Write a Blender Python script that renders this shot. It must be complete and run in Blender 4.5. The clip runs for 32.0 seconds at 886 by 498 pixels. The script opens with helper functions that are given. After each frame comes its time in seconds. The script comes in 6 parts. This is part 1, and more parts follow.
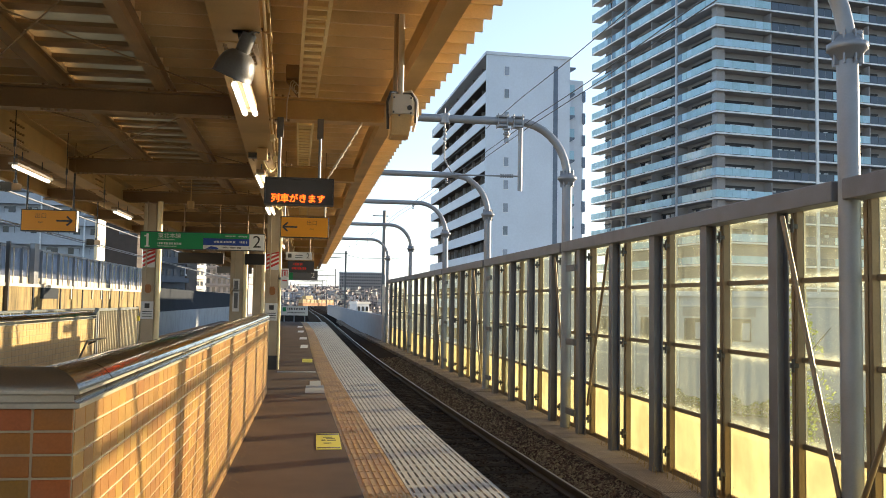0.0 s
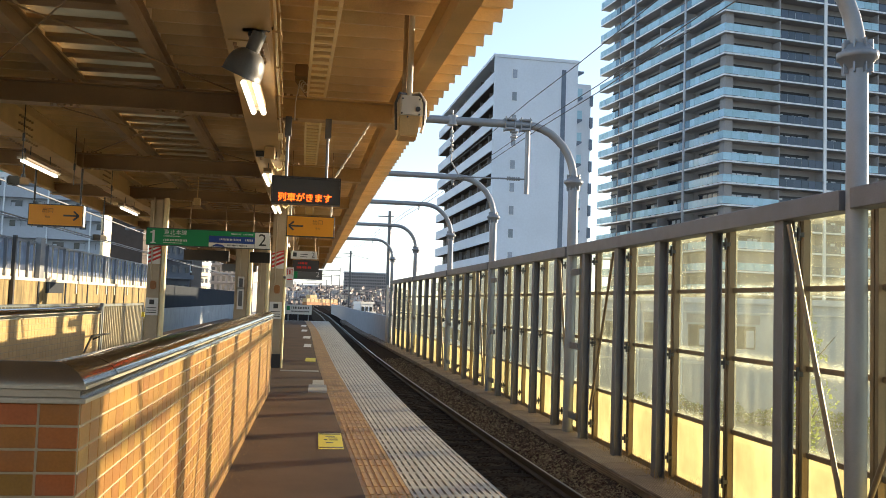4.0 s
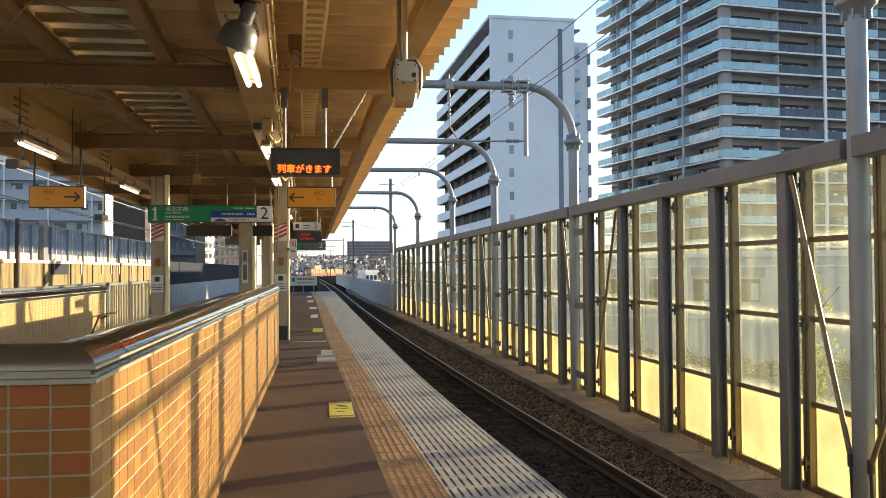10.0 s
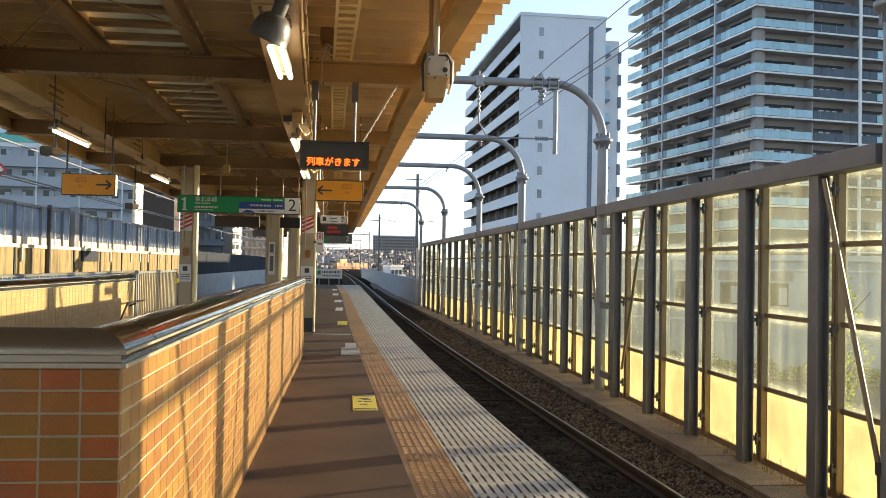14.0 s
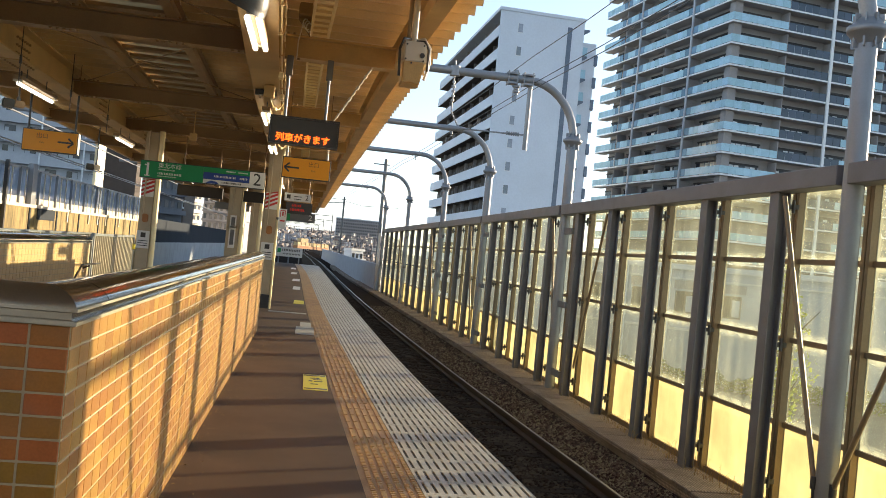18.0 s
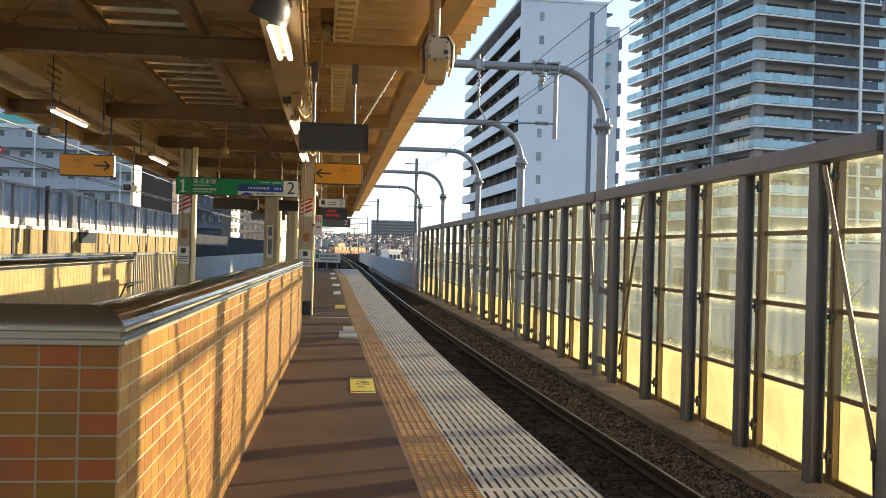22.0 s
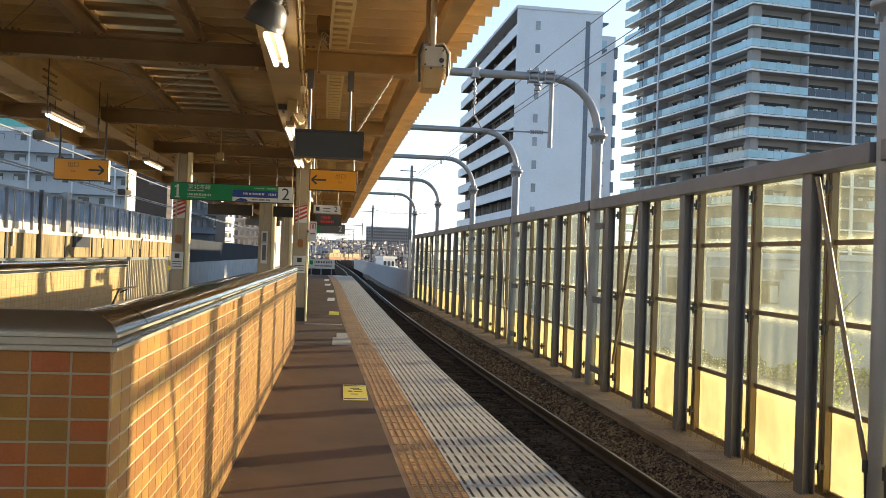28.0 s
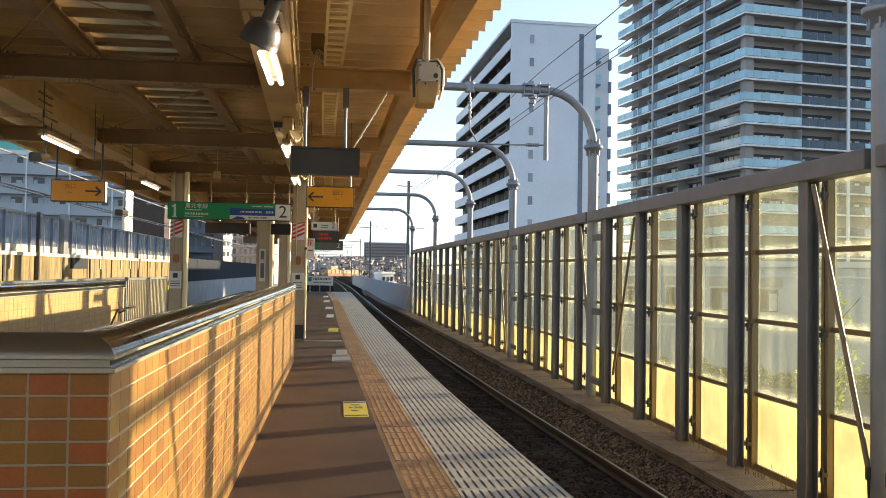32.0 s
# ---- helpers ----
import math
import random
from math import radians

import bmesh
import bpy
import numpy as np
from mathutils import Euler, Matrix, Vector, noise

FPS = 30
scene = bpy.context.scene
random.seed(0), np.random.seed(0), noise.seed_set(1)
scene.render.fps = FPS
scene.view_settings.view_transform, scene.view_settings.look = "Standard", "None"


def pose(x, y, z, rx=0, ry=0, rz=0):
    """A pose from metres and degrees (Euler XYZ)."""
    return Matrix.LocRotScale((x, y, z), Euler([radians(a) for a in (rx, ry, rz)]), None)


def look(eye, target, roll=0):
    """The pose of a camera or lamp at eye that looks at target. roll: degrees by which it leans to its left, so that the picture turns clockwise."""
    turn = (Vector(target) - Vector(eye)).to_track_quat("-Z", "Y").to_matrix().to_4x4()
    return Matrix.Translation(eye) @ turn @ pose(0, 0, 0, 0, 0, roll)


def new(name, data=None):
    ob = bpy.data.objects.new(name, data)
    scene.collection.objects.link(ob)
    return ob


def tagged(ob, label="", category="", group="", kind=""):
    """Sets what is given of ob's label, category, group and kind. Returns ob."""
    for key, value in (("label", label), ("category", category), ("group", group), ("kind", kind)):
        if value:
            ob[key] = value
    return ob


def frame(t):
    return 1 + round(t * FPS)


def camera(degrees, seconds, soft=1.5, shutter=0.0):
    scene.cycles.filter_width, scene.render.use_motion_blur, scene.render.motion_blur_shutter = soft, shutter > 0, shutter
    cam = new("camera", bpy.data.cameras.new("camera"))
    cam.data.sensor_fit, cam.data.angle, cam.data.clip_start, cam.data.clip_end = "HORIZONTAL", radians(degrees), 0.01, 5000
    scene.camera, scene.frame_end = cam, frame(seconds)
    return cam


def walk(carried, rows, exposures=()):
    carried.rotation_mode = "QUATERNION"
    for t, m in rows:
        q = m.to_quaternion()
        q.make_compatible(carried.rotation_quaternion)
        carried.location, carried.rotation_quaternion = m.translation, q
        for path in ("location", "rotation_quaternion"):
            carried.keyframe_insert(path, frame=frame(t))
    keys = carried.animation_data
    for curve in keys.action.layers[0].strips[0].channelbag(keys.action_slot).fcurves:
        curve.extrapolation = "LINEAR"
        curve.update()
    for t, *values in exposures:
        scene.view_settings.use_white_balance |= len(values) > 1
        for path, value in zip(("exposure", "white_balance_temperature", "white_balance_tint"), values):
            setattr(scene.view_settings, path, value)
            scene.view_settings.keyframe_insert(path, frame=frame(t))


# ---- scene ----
cam = camera(53.9, 32.0, soft=0.3)
PATH = [
    (0, (0.014, -0.032, 1.5), (0.305, 1.943, 1.622), 0.9),
    (0.5, (0.015, -0.037, 1.501), (0.31, 1.937, 1.624), 1.0),
    (1, (0.012, -0.037, 1.502), (0.309, 1.937, 1.624), 1.4),
    (1.5, (0.008, -0.028, 1.5), (0.299, 1.947, 1.622), 1.6),
    (2, (0.011, -0.032, 1.501), (0.299, 1.944, 1.618), 1.4),
    (2.5, (0.013, -0.038, 1.502), (0.301, 1.938, 1.62), 1.2),
    (3, (0.007, -0.038, 1.506), (0.291, 1.938, 1.63), 1.6),
    (3.5, (0.005, -0.032, 1.502), (0.286, 1.944, 1.628), 2.0),
    (5.5, (0.005, -0.036, 1.506), (0.264, 1.944, 1.625), 0.9),
    (6, (0.005, -0.011, 1.509), (0.27, 1.968, 1.625), -0.3),
    (6.5, (0.009, -0.038, 1.507), (0.273, 1.942, 1.616), -0.5),
    (7, (0.005, -0.035, 1.505), (0.269, 1.946, 1.601), -0.4),
    (7.5, (0.006, -0.03, 1.503), (0.274, 1.95, 1.581), -0.6),
    (8, (0.006, -0.029, 1.504), (0.274, 1.952, 1.567), -0.3),
    (8.5, (0.007, -0.032, 1.504), (0.275, 1.95, 1.558), -0.4),
    (9, (0.004, -0.031, 1.501), (0.269, 1.951, 1.548), -0.7),
    (9.5, (0.009, -0.031, 1.502), (0.279, 1.95, 1.545), -0.8),
    (10, (0.007, -0.036, 1.504), (0.282, 1.944, 1.55), -0.4),
    (10.5, (0.004, -0.027, 1.504), (0.278, 1.953, 1.552), -0.4),
    (11, (0.004, -0.033, 1.502), (0.273, 1.948, 1.55), -0.6),
    (11.5, (0.004, -0.039, 1.502), (0.268, 1.943, 1.55), -0.6),
    (12, (0.002, -0.027, 1.499), (0.26, 1.956, 1.542), -0.3),
    (12.5, (-0.004, -0.025, 1.497), (0.244, 1.959, 1.537), -0.3),
    (13, (-0.006, -0.025, 1.496), (0.225, 1.961, 1.531), -0.0),
    (13.5, (-0.006, -0.032, 1.499), (0.214, 1.956, 1.536), 0.4),
    (14, (-0.005, -0.027, 1.498), (0.212, 1.96, 1.535), 1.0),
    (14.5, (-0.005, -0.038, 1.497), (0.209, 1.951, 1.533), 1.3),
    (16.5, (0.001, -0.025, 1.495), (0.241, 1.96, 1.522), 2.4),
    (17, (-0.003, -0.024, 1.493), (0.259, 1.959, 1.518), 2.8),
    (17.5, (-0.005, -0.04, 1.489), (0.281, 1.939, 1.515), 3.5),
    (18, (-0.008, -0.027, 1.482), (0.297, 1.95, 1.499), 5.5),
    (18.5, (-0.01, -0.015, 1.479), (0.286, 1.963, 1.481), 4.9),
    (19, (-0.006, -0.026, 1.481), (0.272, 1.955, 1.482), 4.2),
    (19.5, (-0.003, -0.026, 1.482), (0.266, 1.956, 1.483), 4.1),
    (20, (-0.004, -0.029, 1.487), (0.253, 1.954, 1.487), 3.7),
    (20.5, (-0.006, -0.017, 1.485), (0.237, 1.968, 1.489), 2.0),
    (21, (-0.006, -0.017, 1.484), (0.227, 1.969, 1.488), 1.1),
    (21.5, (-0.005, -0.02, 1.485), (0.221, 1.967, 1.489), 1.3),
    (22, (-0.011, -0.015, 1.481), (0.211, 1.973, 1.484), 1.5),
    (22.5, (-0.009, -0.019, 1.483), (0.213, 1.969, 1.489), 2.0),
    (23, (-0.009, -0.022, 1.486), (0.214, 1.965, 1.496), 2.0),
    (23.5, (-0.007, -0.02, 1.487), (0.216, 1.967, 1.498), 1.8),
    (24, (-0.006, -0.018, 1.486), (0.214, 1.97, 1.497), 1.7),
    (24.5, (-0.007, -0.024, 1.486), (0.212, 1.964, 1.498), 1.5),
    (25, (-0.007, -0.024, 1.486), (0.214, 1.964, 1.497), 1.7),
    (25.5, (-0.008, -0.02, 1.487), (0.215, 1.968, 1.498), 1.5),
    (27.5, (-0.007, -0.019, 1.488), (0.226, 1.967, 1.504), 2.0),
    (28, (-0.008, -0.021, 1.487), (0.226, 1.965, 1.507), 2.0),
    (28.5, (-0.007, -0.027, 1.487), (0.226, 1.96, 1.512), 1.8),
    (29, (-0.014, -0.009, 1.487), (0.216, 1.977, 1.521), 2.4),
    (29.5, (-0.007, -0.022, 1.488), (0.22, 1.964, 1.522), 2.2),
    (30, (-0.009, -0.026, 1.491), (0.216, 1.961, 1.533), 1.7),
    (30.5, (-0.006, -0.021, 1.49), (0.218, 1.966, 1.539), 1.5),
    (31, (-0.003, -0.023, 1.492), (0.225, 1.963, 1.545), 1.3),
    (31.5, (-0.001, -0.028, 1.492), (0.232, 1.958, 1.547), 1.1),
    (32, (-0.003, -0.023, 1.488), (0.234, 1.962, 1.541), 0.9),
]
walk(cam, [(t, look(eye, target, roll)) for t, eye, target, roll in PATH], exposures=[(0.0, 1.33, 6000, 11), (32.0, 1.33, 6000, 11)])

# low evening sun from beyond the right-hand fence
SUN_EL, SUN_AZ = radians(7.2), radians(65.9)
world = bpy.data.worlds.new("sky")
scene.world = world
world.use_nodes = True
wn = world.node_tree.nodes
sky = wn.new("ShaderNodeTexSky")
sky.sky_type = "NISHITA"
sky.sun_disc = False
sky.sun_elevation, sky.sun_rotation = SUN_EL, SUN_AZ
sky.air_density, sky.dust_density, sky.ozone_density = 1.0, 0.5, 1.0
wn["Background"].inputs["Strength"].default_value = 0.107
pale = wn.new("ShaderNodeHueSaturation")
pale.inputs["Saturation"].default_value, pale.inputs["Value"].default_value = 0.55, 1.36
thin = wn.new("ShaderNodeMix")
thin.data_type, thin.blend_type = "RGBA", "MULTIPLY"
thin.inputs["Factor"].default_value = 1.0
thin.inputs["B"].default_value = (0.91, 1.0, 1.14, 1)
world.node_tree.links.new(sky.outputs[0], pale.inputs["Color"])
world.node_tree.links.new(pale.outputs[0], thin.inputs["A"])
world.node_tree.links.new(thin.outputs["Result"], wn["Background"].inputs["Color"])
sun = new("sun", bpy.data.lights.new("sun", "SUN"))
sun.data.energy, sun.data.angle, sun.data.color = 5.0, radians(0.5), (1.0, 0.76, 0.46)
sun_dir = Vector((math.sin(SUN_AZ) * math.cos(SUN_EL), math.cos(SUN_AZ) * math.cos(SUN_EL), math.sin(SUN_EL)))
sun.matrix_world = look(sun_dir * 300, (0, 0, 0))


# ---- materials ----
def mat(name, color, rough=0.6, metal=0.0, scale=6.0, vary=0.15, bump=0.1, fine=80.0, dirt=None, dirt_scale=1.2, dirt_amount=0.35, rand=0.0, stretch=1.0, hue=None):
    """Painted or natural surface: grain at a fine scale, stains at a coarse one, optional piece-to-piece variation."""
    m = bpy.data.materials.new(name)
    m.use_nodes = True
    nt = m.node_tree
    N, L = nt.nodes, nt.links
    b = N["Principled BSDF"]
    b.inputs["Roughness"].default_value, b.inputs["Metallic"].default_value = rough, metal
    co = N.new("ShaderNodeTexCoord")
    geo = N.new("ShaderNodeNewGeometry")
    n1 = N.new("ShaderNodeTexNoise")
    n1.inputs["Scale"].default_value, n1.inputs["Detail"].default_value = scale, 5
    n2 = N.new("ShaderNodeTexNoise")
    n2.inputs["Scale"].default_value, n2.inputs["Detail"].default_value = fine, 3
    for n in (n1, n2):
        L.new(geo.outputs["Position"], n.inputs["Vector"])
    hsv = N.new("ShaderNodeHueSaturation")
    hsv.inputs["Color"].default_value = (*color, 1)
    add = N.new("ShaderNodeMath")
    add.operation = "ADD"
    L.new(n1.outputs["Fac"], add.inputs[0]), L.new(n2.outputs["Fac"], add.inputs[1])
    rng = N.new("ShaderNodeMapRange")
    rng.inputs["From Min"].default_value, rng.inputs["From Max"].default_value = 0.6, 1.4
    rng.inputs["To Min"].default_value, rng.inputs["To Max"].default_value = 1 - vary, 1 + vary
    L.new(add.outputs[0], rng.inputs["Value"])
    val = rng.outputs["Result"]
    if rand:
        inf = N.new("ShaderNodeObjectInfo")
        isl = N.new("ShaderNodeNewGeometry")
        both = N.new("ShaderNodeMath")
        both.operation = "ADD"
        L.new(inf.outputs["Random"], both.inputs[0]), L.new(isl.outputs["Random Per Island"], both.inputs[1])
        fr = N.new("ShaderNodeMath")
        fr.operation = "FRACT"
        L.new(both.outputs[0], fr.inputs[0])
        rr = N.new("ShaderNodeMapRange")
        rr.inputs["To Min"].default_value, rr.inputs["To Max"].default_value = 1 - rand, 1 + rand
        L.new(fr.outputs[0], rr.inputs["Value"])
        mul = N.new("ShaderNodeMath")
        mul.operation = "MULTIPLY"
        L.new(val, mul.inputs[0]), L.new(rr.outputs["Result"], mul.inputs[1])
        val = mul.outputs[0]
        hr = N.new("ShaderNodeMapRange")
        lo, hi = hue or (-rand * 0.08, rand * 0.05)
        hr.inputs["To Min"].default_value, hr.inputs["To Max"].default_value = 0.5 + lo, 0.5 + hi
        L.new(fr.outputs[0], hr.inputs["Value"]), L.new(hr.outputs["Result"], hsv.inputs["Hue"])
    L.new(val, hsv.inputs["Value"])
    out = hsv.outputs["Color"]
    if dirt:
        n3 = N.new("ShaderNodeTexNoise")
        n3.inputs["Scale"].default_value, n3.inputs["Detail"].default_value = dirt_scale, 8
        mp = N.new("ShaderNodeMapping")
        mp.inputs["Scale"].default_value = (1, 1, stretch)
        L.new(geo.outputs["Position"], mp.inputs["Vector"]), L.new(mp.outputs[0], n3.inputs["Vector"])
        cr = N.new("ShaderNodeMapRange")
        cr.inputs["From Min"].default_value, cr.inputs["From Max"].default_value = 0.48, 0.72
        cr.inputs["To Max"].default_value = dirt_amount
        L.new(n3.outputs["Fac"], cr.inputs["Value"])
        mx = N.new("ShaderNodeMix")
        mx.data_type = "RGBA"
        L.new(cr.outputs["Result"], mx.inputs["Factor"]), L.new(out, mx.inputs["A"])
        mx.inputs["B"].default_value = (*dirt, 1)
        out = mx.outputs["Result"]
    L.new(out, b.inputs["Base Color"])
    if bump:
        bp = N.new("ShaderNodeBump")
        bp.inputs["Strength"].default_value, bp.inputs["Distance"].default_value = bump, 0.01
        L.new(n2.outputs["Fac"], bp.inputs["Height"]), L.new(bp.outputs["Normal"], b.inputs["Normal"])
    return m


def glow(name, color, strength):
    m = bpy.data.materials.new(name)
    m.use_nodes = True
    b = m.node_tree.nodes["Principled BSDF"]
    b.inputs["Base Color"].default_value = (*color, 1)
    b.inputs["Emission Color"].default_value = (*color, 1)
    b.inputs["Emission Strength"].default_value = strength
    return m


def sheet_plastic(name, tint, clear, haze):
    """Weathered plastic sheet: part clear, part scattering, with smears and dust."""
    m = bpy.data.materials.new(name)
    m.use_nodes = True
    N, L = m.node_tree.nodes, m.node_tree.links
    N.remove(N["Principled BSDF"])
    tr = N.new("ShaderNodeBsdfTransparent")
    tr.inputs["Color"].default_value = (*tint, 1)
    tl = N.new("ShaderNodeBsdfTranslucent")
    tl.inputs["Color"].default_value = (*haze, 1)
    df = N.new("ShaderNodeBsdfDiffuse")
    df.inputs["Color"].default_value = (*haze, 1)
    gl = N.new("ShaderNodeBsdfGlossy")
    gl.inputs["Roughness"].default_value = 0.25
    geo = N.new("ShaderNodeNewGeometry")
    mp = N.new("ShaderNodeMapping")
    mp.inputs["Scale"].default_value = (1, 1.6, 0.35)
    n = N.new("ShaderNodeTexNoise")
    n.inputs["Scale"].default_value, n.inputs["Detail"].default_value = 2.5, 7
    L.new(geo.outputs["Position"], mp.inputs["Vector"]), L.new(mp.outputs[0], n.inputs["Vector"])
    r = N.new("ShaderNodeMapRange")
    r.inputs["From Min"].default_value, r.inputs["From Max"].default_value = 0.3, 0.7
    r.inputs["To Min"].default_value, r.inputs["To Max"].default_value = max(0.02, 1 - clear - 0.08), min(0.98, 1 - clear + 0.08)
    L.new(n.outputs["Fac"], r.inputs["Value"])
    # dust gathered along the edges of each sheet
    co = N.new("ShaderNodeTexCoord")
    sp = N.new("ShaderNodeSeparateXYZ")
    L.new(co.outputs["Generated"], sp.inputs[0])
    edge = None
    for ax, wide in (("Y", 0.08), ("Z", 0.13)):
        a = N.new("ShaderNodeMath")
        a.operation = "PINGPONG"
        a.inputs[1].default_value = 0.5
        L.new(sp.outputs[ax], a.inputs[0])
        e = N.new("ShaderNodeMapRange")
        e.interpolation_type = "SMOOTHSTEP"
        e.inputs["From Max"].default_value = wide
        e.inputs["To Min"].default_value, e.inputs["To Max"].default_value = (0.4 if ax == "Y" else 0.62), 0.0
        L.new(a.outputs[0], e.inputs["Value"])
        if edge:
            mxx = N.new("ShaderNodeMath")
            mxx.operation = "MAXIMUM"
            L.new(edge, mxx.inputs[0]), L.new(e.outputs["Result"], mxx.inputs[1])
            edge = mxx.outputs[0]
        else:
            edge = e.outputs["Result"]
    em = N.new("ShaderNodeMath")
    em.operation, em.use_clamp = "MULTIPLY_ADD", True
    L.new(edge, em.inputs[0]), L.new(n.outputs["Fac"], em.inputs[1]), L.new(r.outputs["Result"], em.inputs[2])
    r = em
    # cloudy, uneven whitening of the sheet
    n4 = N.new("ShaderNodeTexNoise")
    n4.inputs["Scale"].default_value, n4.inputs["Detail"].default_value = 1.3, 5
    L.new(geo.outputs["Position"], n4.inputs["Vector"])
    cl = N.new("ShaderNodeMapRange")
    cl.inputs["From Min"].default_value, cl.inputs["From Max"].default_value = 0.3, 0.7
    cl.inputs["To Min"].default_value, cl.inputs["To Max"].default_value = 0.72, 1.2
    L.new(n4.outputs["Fac"], cl.inputs["Value"])
    hv = N.new("ShaderNodeHueSaturation")
    hv.inputs["Color"].default_value = (*haze, 1)
    L.new(cl.outputs["Result"], hv.inputs["Value"])
    L.new(hv.outputs[0], tl.inputs["Color"]), L.new(hv.outputs[0], df.inputs["Color"])
    m0 = N.new("ShaderNodeMixShader")
    m0.inputs[0].default_value = 0.25
    L.new(tl.outputs[0], m0.inputs[1]), L.new(df.outputs[0], m0.inputs[2])
    m1 = N.new("ShaderNodeMixShader")
    L.new(r.outputs[0], m1.inputs[0]), L.new(tr.outputs[0], m1.inputs[1]), L.new(m0.outputs[0], m1.inputs[2])
    m2 = N.new("ShaderNodeMixShader")
    m2.inputs[0].default_value = 0.04
    L.new(m1.outputs[0], m2.inputs[1]), L.new(gl.outputs[0], m2.inputs[2])
    L.new(m2.outputs[0], N["Material Output"].inputs["Surface"])
    return m


